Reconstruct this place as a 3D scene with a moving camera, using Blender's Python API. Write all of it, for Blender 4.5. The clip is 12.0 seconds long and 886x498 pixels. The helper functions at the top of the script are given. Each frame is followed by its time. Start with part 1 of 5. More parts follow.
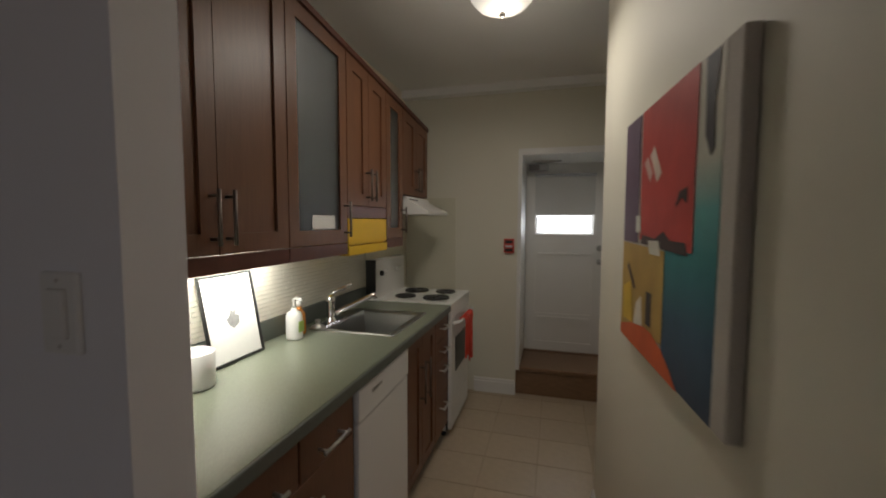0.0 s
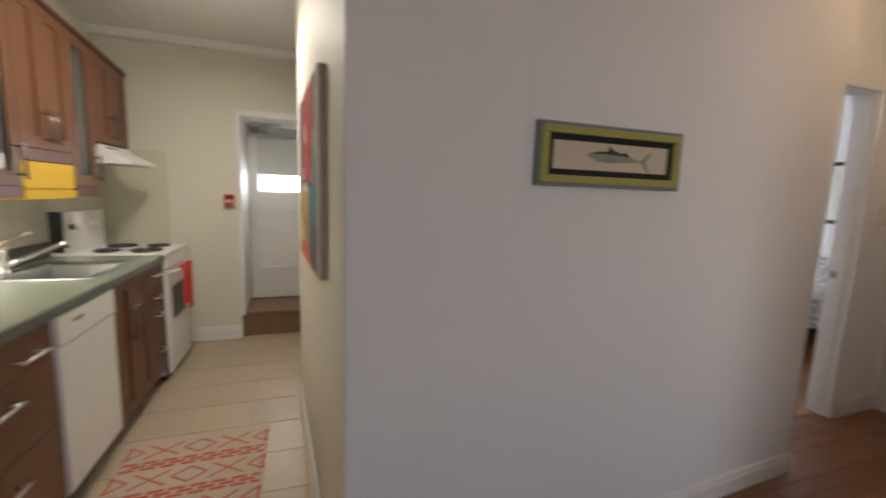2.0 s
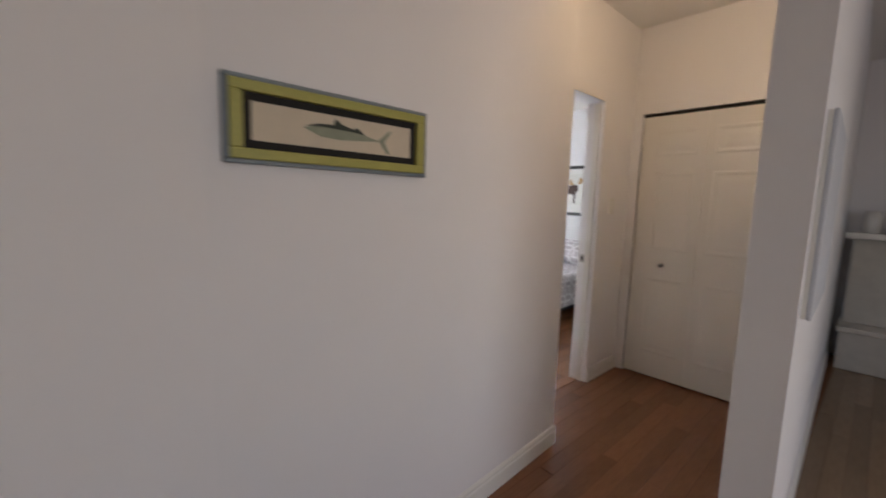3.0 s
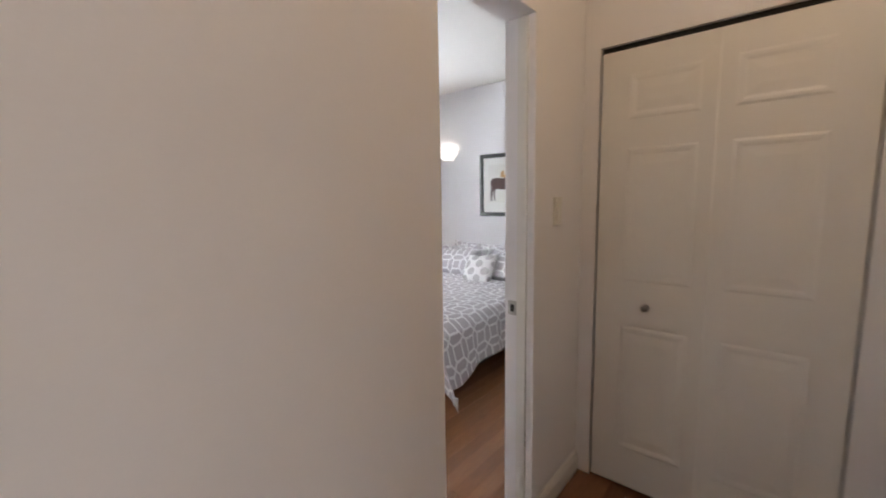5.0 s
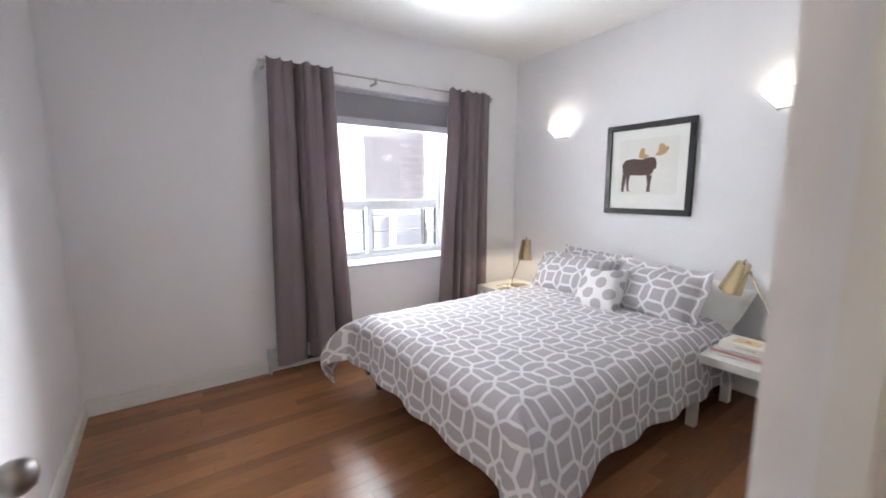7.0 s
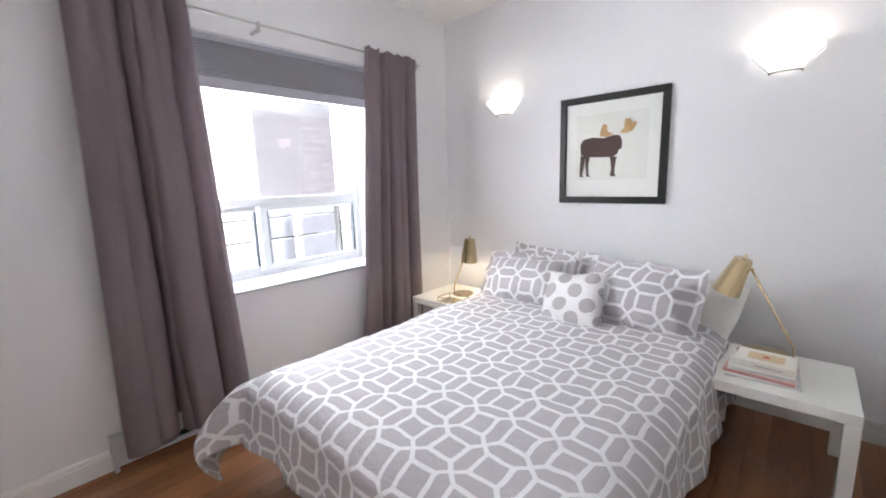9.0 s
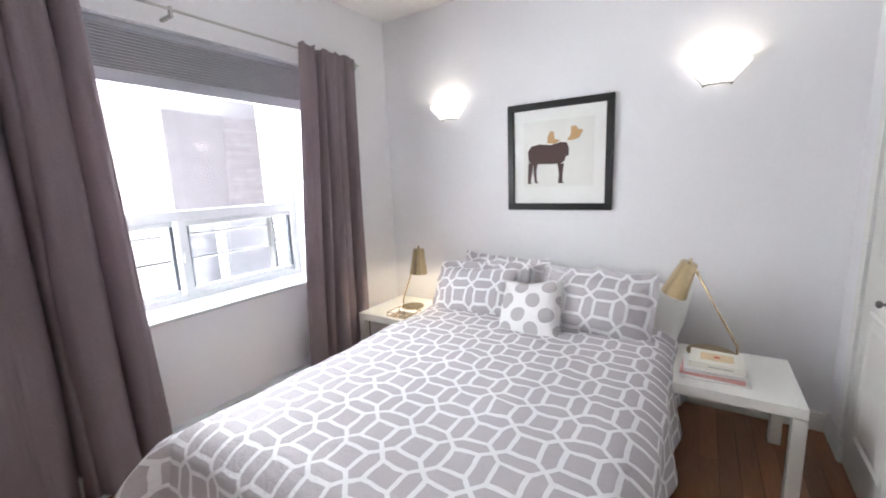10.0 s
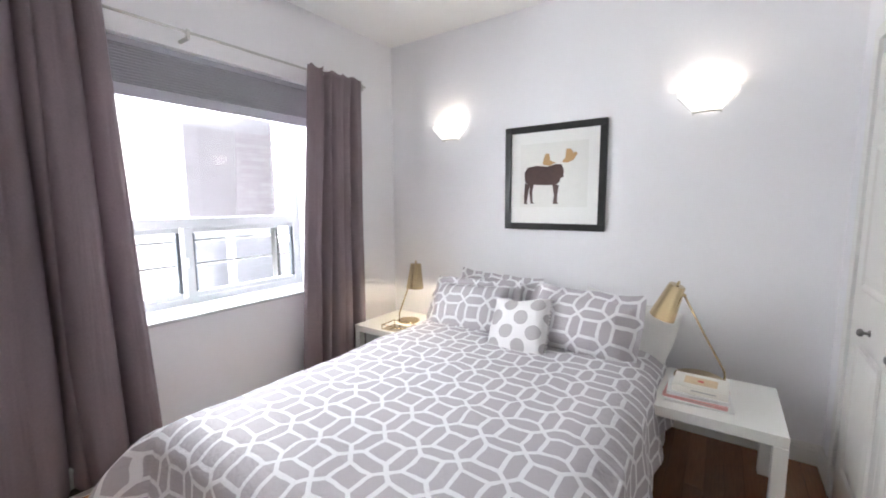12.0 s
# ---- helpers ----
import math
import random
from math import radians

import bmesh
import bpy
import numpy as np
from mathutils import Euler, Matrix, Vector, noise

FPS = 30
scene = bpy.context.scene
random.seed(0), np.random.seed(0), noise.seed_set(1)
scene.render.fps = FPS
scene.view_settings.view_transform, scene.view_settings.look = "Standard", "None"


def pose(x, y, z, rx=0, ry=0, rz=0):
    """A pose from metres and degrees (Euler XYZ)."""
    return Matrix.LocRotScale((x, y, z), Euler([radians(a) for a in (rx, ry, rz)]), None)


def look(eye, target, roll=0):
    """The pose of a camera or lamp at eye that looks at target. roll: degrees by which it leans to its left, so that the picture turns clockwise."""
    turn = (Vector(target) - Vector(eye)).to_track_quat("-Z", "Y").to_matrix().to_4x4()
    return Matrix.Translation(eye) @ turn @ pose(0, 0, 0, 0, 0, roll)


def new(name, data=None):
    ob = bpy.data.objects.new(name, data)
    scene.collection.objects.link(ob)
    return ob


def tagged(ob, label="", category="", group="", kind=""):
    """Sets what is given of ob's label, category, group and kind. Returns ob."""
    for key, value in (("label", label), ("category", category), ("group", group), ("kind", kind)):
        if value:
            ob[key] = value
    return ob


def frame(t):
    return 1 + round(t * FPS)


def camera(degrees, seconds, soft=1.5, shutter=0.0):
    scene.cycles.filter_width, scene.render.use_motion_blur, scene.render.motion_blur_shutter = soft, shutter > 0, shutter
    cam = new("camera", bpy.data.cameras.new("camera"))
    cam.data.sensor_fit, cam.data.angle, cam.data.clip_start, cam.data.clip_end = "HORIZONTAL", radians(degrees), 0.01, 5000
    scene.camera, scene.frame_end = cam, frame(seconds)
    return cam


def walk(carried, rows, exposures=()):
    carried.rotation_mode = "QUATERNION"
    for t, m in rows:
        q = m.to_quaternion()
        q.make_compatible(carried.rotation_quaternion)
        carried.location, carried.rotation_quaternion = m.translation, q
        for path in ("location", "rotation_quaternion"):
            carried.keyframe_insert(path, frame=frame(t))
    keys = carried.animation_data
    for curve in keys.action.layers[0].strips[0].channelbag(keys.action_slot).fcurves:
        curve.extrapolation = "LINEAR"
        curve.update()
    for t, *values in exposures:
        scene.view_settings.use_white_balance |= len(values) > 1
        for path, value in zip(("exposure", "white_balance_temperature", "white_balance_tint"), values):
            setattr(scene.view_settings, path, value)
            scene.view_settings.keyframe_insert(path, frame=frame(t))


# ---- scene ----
cam = camera(95.4, 12.0, 1.8, 0.5)
PATH = [
    (0, (-0.591, -0.303, 1.461), (-1.125, 1.62, 1.324), 0.2),
    (0.5, (-0.531, -0.51, 1.44), (-0.906, 1.445, 1.251), 0.8),
    (1, (-0.467, -0.698, 1.43), (-0.599, 1.283, 1.19), 0.7),
    (1.5, (-0.428, -0.854, 1.401), (-0.185, 1.113, 1.136), 0.8),
    (2, (-0.348, -0.941, 1.381), (0.307, 0.929, 1.112), 1.9),
    (2.5, (-0.139, -0.93, 1.361), (0.911, 0.753, 1.101), 2.2),
    (2.6, (-0.094, -0.923, 1.36), (1.04, 0.708, 1.126), 2.7),
    (3, (0.104, -0.839, 1.345), (1.45, 0.621, 1.107), 1.7),
    (3.2, (0.227, -0.75, 1.336), (1.675, 0.607, 1.094), 1.4),
    (4.8, (1.346, -0.231, 1.388), (2.907, 0.993, 1.136), -1.0),
    (5, (1.489, -0.165, 1.399), (3.009, 1.111, 1.151), -1.0),
    (5.5, (1.799, -0.003, 1.38), (3.227, 1.374, 1.126), -0.5),
    (6, (2.061, 0.143, 1.38), (3.347, 1.65, 1.102), -0.7),
    (6.5, (2.245, 0.292, 1.415), (3.395, 1.902, 1.118), -0.5),
    (6.7, (2.291, 0.398, 1.385), (3.418, 2.026, 1.099), -0.4),
    (8.3, (2.601, 1.031, 1.361), (3.925, 2.503, 1.076), -0.0),
    (8.5, (2.644, 1.112, 1.356), (4.005, 2.546, 1.057), -0.6),
    (9, (2.729, 1.256, 1.381), (4.186, 2.582, 1.04), -1.8),
    (9.5, (2.776, 1.356, 1.393), (4.336, 2.557, 1.038), -2.4),
    (10, (2.783, 1.443, 1.412), (4.441, 2.509, 1.077), -2.2),
    (10.5, (2.773, 1.477, 1.404), (4.5, 2.443, 1.113), -1.4),
    (11, (2.765, 1.463, 1.405), (4.519, 2.39, 1.153), -0.7),
    (11.5, (2.779, 1.396, 1.409), (4.495, 2.395, 1.171), -0.4),
    (12, (2.803, 1.296, 1.386), (4.435, 2.429, 1.152), -0.4),
]
# overall light
EXPOSURES = [(0.0, -1.5), (0.2, -0.85), (0.5, -0.12), (1.0, -0.03), (1.5, -0.10), (2.0, -0.02), (2.5, 0.10), (3.2, 0.17), (4.8, 0.17), (5.5, 0.28), (6.0, 0.29), (6.7, 0.36), (8.3, 0.46), (12.0, 0.47)]
walk(cam, [(t, look(eye, target, roll)) for t, eye, target, roll in PATH], EXPOSURES)

world = bpy.data.worlds.new("sky")
scene.world = world
world.use_nodes = True
wn = world.node_tree.nodes
sky = wn.new("ShaderNodeTexSky")
sky.sky_type = "NISHITA"
sky.sun_disc = False
sky.sun_elevation, sky.sun_rotation = radians(38), radians(194)
wn["Background"].inputs["Strength"].default_value = 0.15
world.node_tree.links.new(sky.outputs["Color"], wn["Background"].inputs["Color"])

sun = new("sun", bpy.data.lights.new("sun", "SUN"))
sun.data.energy, sun.data.angle, sun.data.color = 5.0, radians(0.6), (1.0, 0.96, 0.90)
sun.matrix_world = look((0, 0, 20), (6.0, 24.0, 0.5))


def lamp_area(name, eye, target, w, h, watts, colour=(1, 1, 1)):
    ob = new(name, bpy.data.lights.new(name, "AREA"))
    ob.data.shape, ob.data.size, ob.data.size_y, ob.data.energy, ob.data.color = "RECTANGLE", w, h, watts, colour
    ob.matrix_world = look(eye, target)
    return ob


def lamp_point(name, place, watts, colour, radius=0.04):
    ob = new(name, bpy.data.lights.new(name, "POINT"))
    ob.data.energy, ob.data.color, ob.data.shadow_soft_size = watts, colour, radius
    ob.location = place
    return ob


# unseen area lamps added outside the bedroom window, in place of sky and ground light
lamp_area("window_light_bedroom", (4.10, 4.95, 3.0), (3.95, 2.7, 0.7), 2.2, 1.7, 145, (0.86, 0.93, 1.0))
lamp_area("paving_bounce_fill", (4.05, 5.25, 0.10), (3.75, 1.2, 2.3), 2.8, 0.9, 240, (0.90, 0.95, 1.0))
lamp_area("sky_fill_west", (2.15, 5.15, 1.75), (3.35, 3.3, 1.55), 1.9, 1.7, 65, (0.90, 0.945, 1.0)).data.spread = radians(110)
lamp_area("sky_fill_east", (6.30, 5.15, 1.75), (4.7, 3.2, 1.45), 1.7, 1.7, 340, (0.90, 0.945, 1.0)).data.spread = radians(110)
lamp_area("window_light_living", (0.9, -3.98, 1.5), (0.9, 0, 1.3), 2.2, 1.5, 17.5, (0.92, 0.91, 1.0))
lamp_area("door_window_light", (-0.512, 3.68, 1.435), (-0.512, 2.5, 1.2), 0.48, 0.16, 3.5, (0.90, 0.95, 1.0))
lamp_area("kitchen_dome_light", (-0.84, 1.575, 2.37), (-0.84, 1.58, 0), 0.30, 0.30, 16, (1.0, 0.925, 0.83))
lamp_point("kitchen_dome_glow", (-0.84, 1.575, 2.345), 4, (1.0, 0.915, 0.80), 0.06)
lamp_area("cabinet_strip_light", (-1.72, 0.78, 1.297), (-1.87, 0.78, 1.12), 0.85, 0.04, 17, (1.0, 0.97, 0.86))
for y in (3.10, 1.405):
    lamp_point("bulb_sconce", (5.462, y, 1.958), 0.85, (1.0, 0.91, 0.80), 0.03)
lamp_point("bulb_table_lamp", (5.181, 3.211, 0.738), 5.0, (1.0, 0.84, 0.62), 0.015)
# warm lamp added in the hall without a fixture, its place guessed
lamp_point("unseen_hall_lamp", (2.35, -0.32, 2.5), 5.6, (1.0, 0.70, 0.42), 0.08)


# materials
def mat(name, colour, rough=0.5, metal=0.0, grain=0.06, scale=30.0, bump=0.15, stain=0.06, stain_scale=1.3, spec=0.5, stretch=(1, 1, 1), rand=0.0, coord="Object"):
    m = bpy.data.materials.new(name)
    m.use_nodes = True
    n, l = m.node_tree.nodes, m.node_tree.links
    b = n["Principled BSDF"]
    tc = n.new("ShaderNodeTexCoord")
    mp = n.new("ShaderNodeMapping")
    mp.inputs["Scale"].default_value = stretch
    l.new(tc.outputs[coord], mp.inputs["Vector"])
    fine = n.new("ShaderNodeTexNoise")
    fine.inputs["Scale"].default_value, fine.inputs["Detail"].default_value = scale, 4
    big = n.new("ShaderNodeTexNoise")
    big.inputs["Scale"].default_value, big.inputs["Detail"].default_value = stain_scale, 3
    l.new(mp.outputs["Vector"], fine.inputs["Vector"])
    l.new(tc.outputs[coord], big.inputs["Vector"])
    val = n.new("ShaderNodeMath")
    val.operation = "MULTIPLY_ADD"
    val.inputs[1].default_value, val.inputs[2].default_value = grain * 2, 1 - grain - stain
    l.new(fine.outputs["Fac"], val.inputs[0])
    val2 = n.new("ShaderNodeMath")
    val2.operation = "MULTIPLY_ADD"
    val2.inputs[1].default_value = stain * 2
    l.new(big.outputs["Fac"], val2.inputs[0])
    l.new(val.outputs[0], val2.inputs[2])
    out = val2.outputs[0]
    if rand:
        info = n.new("ShaderNodeObjectInfo")
        r = n.new("ShaderNodeMath")
        r.operation = "MULTIPLY_ADD"
        r.inputs[1].default_value, r.inputs[2].default_value = rand * 2, 1 - rand
        l.new(info.outputs["Random"], r.inputs[0])
        k = n.new("ShaderNodeMath")
        k.operation = "MULTIPLY"
        l.new(out, k.inputs[0])
        l.new(r.outputs[0], k.inputs[1])
        out = k.outputs[0]
    mix = n.new("ShaderNodeVectorMath")
    mix.operation = "SCALE"
    mix.inputs[0].default_value = colour[:3]
    l.new(out, mix.inputs["Scale"])
    l.new(mix.outputs[0], b.inputs["Base Color"])
    b.inputs["Roughness"].default_value, b.inputs["Metallic"].default_value = rough, metal
    b.inputs["Specular IOR Level"].default_value = spec
    if bump:
        bp = n.new("ShaderNodeBump")
        bp.inputs["Strength"].default_value, bp.inputs["Distance"].default_value = bump, 0.004
        l.new(fine.outputs["Fac"], bp.inputs["Height"])
        l.new(bp.outputs[0], b.inputs["Normal"])
    return m


def glow(name, colour, strength):
    m = bpy.data.materials.new(name)
    m.use_nodes = True
    b = m.node_tree.nodes["Principled BSDF"]
    b.inputs["Base Color"].default_value = (*colour, 1)
    b.inputs["Emission Color"].default_value = (*colour, 1)
    b.inputs["Emission Strength"].default_value = strength
    return m


def glass(name, tint=(1, 1, 1), rough=0.0):
    m = bpy.data.materials.new(name)
    m.use_nodes = True
    b = m.node_tree.nodes["Principled BSDF"]
    b.inputs["Base Color"].default_value = (*tint, 1)
    b.inputs["Roughness"].default_value = rough
    b.inputs["Transmission Weight"].default_value = 1.0
    b.inputs["IOR"].default_value = 1.45
    return m


WALL = mat("wall_paint", (0.850, 0.840, 0.858), 0.72, grain=0.02, scale=260, bump=0.05, stain=0.025)
KWALL = mat("kitchen_paint", (0.75, 0.72, 0.61), 0.6, grain=0.02, scale=240, bump=0.10, stain=0.03)
CEIL = mat("ceiling_paint", (0.87, 0.86, 0.84), 0.85, grain=0.02, scale=200, bump=0.12, stain=0.02)
TRIM = mat("trim_paint", (0.80, 0.79, 0.76), 0.4, grain=0.015, scale=60, bump=0.05, stain=0.03)
DOORP = mat("door_paint", (0.79, 0.77, 0.73), 0.38, grain=0.015, scale=90, bump=0.06, stain=0.02)
OAK = mat("oak_boards", (0.27, 0.122, 0.056), 0.25, grain=0.28, scale=9, bump=0.06, stain=0.10, stain_scale=3, stretch=(1, 14, 1), rand=0.20)
OAKH = mat("hall_boards", (0.20, 0.085, 0.04), 0.25, grain=0.28, scale=9, bump=0.06, stain=0.10, stain_scale=3, stretch=(1, 14, 1), rand=0.18)
# hall wood again, with the daylight sheen on it put into a paler, greyer colour
OAKH_SHEEN = mat("living_boards_sheen", (0.25, 0.165, 0.10), 0.22, grain=0.25, scale=9, bump=0.06, stain=0.12, stain_scale=2, stretch=(1, 14, 1), rand=0.15)
WINF = mat("white_vinyl", (0.56, 0.57, 0.585), 0.4, grain=0.01, bump=0.02)
KNOBM = mat("aged_nickel", (0.26, 0.245, 0.235), 0.32, 1.0, grain=0.05, bump=0)
TILE = mat("beige_tile", (0.48, 0.385, 0.275), 0.35, grain=0.10, scale=26, bump=0.08, stain=0.10, stain_scale=4, rand=0.05)
GROUT = mat("tile_grout", (0.38, 0.30, 0.20), 0.9, grain=0.2, scale=120)
CHERRY = mat("cherry_wood", (0.145, 0.060, 0.028), 0.42, grain=0.26, scale=14, bump=0.04, stain=0.12, stain_scale=3, stretch=(9, 9, 0.7))
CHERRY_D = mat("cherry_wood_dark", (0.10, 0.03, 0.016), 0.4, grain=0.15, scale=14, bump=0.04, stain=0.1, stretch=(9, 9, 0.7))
DARK = mat("shadow_gap", (0.012, 0.011, 0.010), 0.8, bump=0)
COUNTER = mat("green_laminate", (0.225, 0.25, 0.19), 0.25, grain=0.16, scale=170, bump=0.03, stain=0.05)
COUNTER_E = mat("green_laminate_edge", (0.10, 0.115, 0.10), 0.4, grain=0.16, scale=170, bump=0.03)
STEEL = mat("brushed_steel", (0.62, 0.62, 0.60), 0.30, 1.0, grain=0.06, scale=80, bump=0.03, stretch=(1, 8, 1))
CHROME = mat("chrome", (0.82, 0.82, 0.82), 0.10, 1.0, grain=0.01, bump=0)
WHITEAPP = mat("white_enamel", (0.78, 0.77, 0.74), 0.30, grain=0.01, bump=0.02, stain=0.02)
BLACKM = mat("black_enamel", (0.012, 0.012, 0.012), 0.35, bump=0.02)
YELLOW = mat("yellow_lacquer", (0.70, 0.43, 0.008), 0.55, grain=0.02, bump=0.02)
RED = mat("red_plastic", (0.55, 0.05, 0.03), 0.4, bump=0.02)
REDCLOTH = mat("red_towel", (0.62, 0.055, 0.03), 0.9, grain=0.15, scale=200, bump=0.4)
CURTAIN = mat("taupe_linen", (0.240, 0.190, 0.205), 0.8, grain=0.24, scale=420, bump=0.35, stain=0.08, stain_scale=3, stretch=(1, 1, 0.25))
BLIND = mat("grey_blind", (0.45, 0.45, 0.50), 0.8, grain=0.04, scale=120, bump=0.1)
BLINDP = mat("pale_grey_pleats", (0.66, 0.66, 0.70), 0.8, grain=0.04, scale=120, bump=0.1)
HANDLE = mat("dark_bronze", (0.20, 0.17, 0.15), 0.35, 1.0, bump=0)
BRASS = mat("brushed_brass", (0.62, 0.49, 0.30), 0.26, 1.0, grain=0.06, scale=60, bump=0.03)
NICKEL = mat("satin_nickel", (0.50, 0.49, 0.47), 0.30, 1.0, grain=0.03, bump=0)
LACK = mat("white_lacquer", (0.80, 0.79, 0.75), 0.35, grain=0.01, scale=60, bump=0.03, stain=0.015)
PAPER = mat("print_paper", (0.80, 0.79, 0.76), 0.8, grain=0.03, scale=80, bump=0.03, stain=0.03)
SHEET = mat("white_cotton", (0.80, 0.79, 0.77), 0.9, grain=0.05, scale=300, bump=0.2)
BROWNW = mat("dark_step_wood", (0.23, 0.135, 0.075), 0.4, grain=0.42, scale=12, bump=0.08, stain=0.12, stretch=(1.2, 12, 12))
BRICKM = mat("grey_brick", (0.125, 0.118, 0.13), 0.9, grain=0.25, scale=14, bump=0.2, stain=0.10)
MORTAR = mat("pale_mortar", (0.105, 0.10, 0.11), 0.9, grain=0.1, scale=60)
STONE = mat("pale_stone", (0.60, 0.57, 0.51), 0.6, grain=0.12, scale=12, bump=0.12, stain=0.14, stain_scale=5)

geo, mulb = BRICKM.node_tree.nodes.new("ShaderNodeNewGeometry"), BRICKM.node_tree.nodes.new("ShaderNodeVectorMath")
rowv = BRICKM.node_tree.nodes.new("ShaderNodeMath")
rowv.operation, mulb.operation = "MULTIPLY_ADD", "SCALE"
rowv.inputs[1].default_value, rowv.inputs[2].default_value = 0.24, 0.88
brick_base = BRICKM.node_tree.nodes["Principled BSDF"].inputs["Base Color"]
BRICKM.node_tree.links.new(geo.outputs["Random Per Island"], rowv.inputs[0])
BRICKM.node_tree.links.new(brick_base.links[0].from_socket, mulb.inputs[0])
BRICKM.node_tree.links.new(rowv.outputs[0], mulb.inputs["Scale"])
BRICKM.node_tree.links.new(mulb.outputs[0], brick_base)


def let_light(m, share):
    """Part of the light goes through the cloth."""
    n, l = m.node_tree.nodes, m.node_tree.links
    b = n["Principled BSDF"]
    t, x = n.new("ShaderNodeBsdfTranslucent"), n.new("ShaderNodeMixShader")
    l.new(b.inputs["Base Color"].links[0].from_socket, t.inputs["Color"])
    x.inputs["Fac"].default_value = share
    l.new(b.outputs[0], x.inputs[1])
    l.new(t.outputs[0], x.inputs[2])
    l.new(x.outputs[0], n["Material Output"].inputs["Surface"])


let_light(BLIND, 0.03)
let_light(CURTAIN, 0.22)
PANE = glass("window_glass")
FROST = glass("frosted_glass", (0.75, 0.80, 0.80), 0.45)


# building helpers
def bm_box(bm, x0, y0, z0, x1, y1, z1, bevel=0.0):
    made = bmesh.ops.create_cube(bm, size=1)["verts"]
    for v in made:
        v.co = Vector(((x0 + x1) / 2 + v.co.x * (x1 - x0), (y0 + y1) / 2 + v.co.y * (y1 - y0), (z0 + z1) / 2 + v.co.z * (z1 - z0)))
    if bevel:
        edges = list({e for v in made for e in v.link_edges})
        bmesh.ops.bevel(bm, geom=edges, offset=bevel, segments=2, affect="EDGES", profile=0.5)
    return bm


def box(x0, y0, z0, x1, y1, z1, bevel=0.0):
    return bm_box(bmesh.new(), x0, y0, z0, x1, y1, z1, bevel)


def prism(points, z0, z1):
    bm = bmesh.new()
    low = [bm.verts.new((x, y, z0)) for x, y in points]
    top = [bm.verts.new((x, y, z1)) for x, y in points]
    bm.faces.new(low[::-1])
    bm.faces.new(top)
    for i in range(len(points)):
        j = (i + 1) % len(points)
        bm.faces.new((low[i], low[j], top[j], top[i]))
    bmesh.ops.recalc_face_normals(bm, faces=bm.faces)
    return bm


def lathe(profile, steps=28, bm=None, at=(0, 0, 0)):
    bm = bm or bmesh.new()
    rings = []
    for r, z in profile:
        rings.append([bm.verts.new((at[0] + r * math.cos(a), at[1] + r * math.sin(a), at[2] + z)) for a in (2 * math.pi * i / steps for i in range(steps))])
    for a, b in zip(rings, rings[1:]):
        for i in range(steps):
            j = (i + 1) % steps
            bm.faces.new((a[i], a[j], b[j], b[i]))
    for ring, flip in ((rings[0], True), (rings[-1], False)):
        bm.faces.new(ring[::-1] if flip else ring)
    return bm


def tube(points, r, steps=10, bm=None):
    bm = bm or bmesh.new()
    pts = [Vector(p) for p in points]
    rings = []
    for i, p in enumerate(pts):
        d = (pts[min(i + 1, len(pts) - 1)] - pts[max(i - 1, 0)]).normalized()
        side = d.cross(Vector((0, 0, 1)))
        side = side.normalized() if side.length > 1e-3 else Vector((1, 0, 0))
        up = side.cross(d).normalized()
        rings.append([bm.verts.new(p + r * (math.cos(a) * side + math.sin(a) * up)) for a in (2 * math.pi * k / steps for k in range(steps))])
    for a, b in zip(rings, rings[1:]):
        for k in range(steps):
            j = (k + 1) % steps
            bm.faces.new((a[k], a[j], b[j], b[k]))
    bm.faces.new(rings[0][::-1])
    bm.faces.new(rings[-1])
    return bm


def mesh_of(name, bm, material, smooth=False):
    me = bpy.data.meshes.new(name)
    bmesh.ops.recalc_face_normals(bm, faces=bm.faces)
    bm.to_mesh(me)
    bm.free()
    me.materials.append(material)
    for p in me.polygons:
        p.use_smooth = smooth
    return me


def part(name, bm, material, parent, label="", smooth=False):
    ob = new(name, mesh_of(name, bm, material, smooth))
    ob.parent = parent
    if label:
        ob["label"] = label
    return ob


def thing(name, label, category, group="", place=None):
    ob = new(name)
    ob.empty_display_size = 0.05
    if place is not None:
        ob.matrix_world = place
    return tagged(ob, label, category, group)


def solo(name, bm, material, label, category, group="", smooth=False, kind=""):
    return tagged(new(name, mesh_of(name, bm, material, smooth)), label, category, group, kind)


def struct(name, bm, material, label="", smooth=False):
    return tagged(new(name, mesh_of(name, bm, material, smooth)), label, "", "", "structure")


H = 2.69
# floors
struct("floor_hall", prism([(-3.1, -4.1), (5.5, -4.1), (5.5, 0.635), (0.5, 0.635), (0.5, 0.20), (-3.1, 0.20)], -0.10, -0.012), OAKH, "dark varnished hardwood strip floor of hall and living room")
struct("floor_bedroom", box(1.75, 0.635, -0.10, 5.65, 4.1, -0.012), OAK, "warm brown varnished hardwood strip floor")
struct("floor_kitchen", box(-2.0, 0.20, -0.09, 0.5, 3.72, -0.006), GROUT, "beige square ceramic tile floor with darker grout")

# ceilings
struct("ceiling_hall", box(-3.1, -4.1, H, 5.6, 0.40, H + 0.1), CEIL, "plain white painted ceiling")
struct("ceiling_bedroom", box(1.75, 0.40, H, 5.65, 3.85, H + 0.1), CEIL, "plain white painted bedroom ceiling")
struct("ceiling_kitchen", box(-2.0, 0.40, 2.56, 0.5, 3.06, H + 0.1), CEIL, "plain white painted kitchen ceiling")
struct("ceiling_beam", box(-1.87, 2.97, 2.50, 0.4, 3.06, 2.56), CEIL, "shallow white painted drop along the kitchen's end wall")

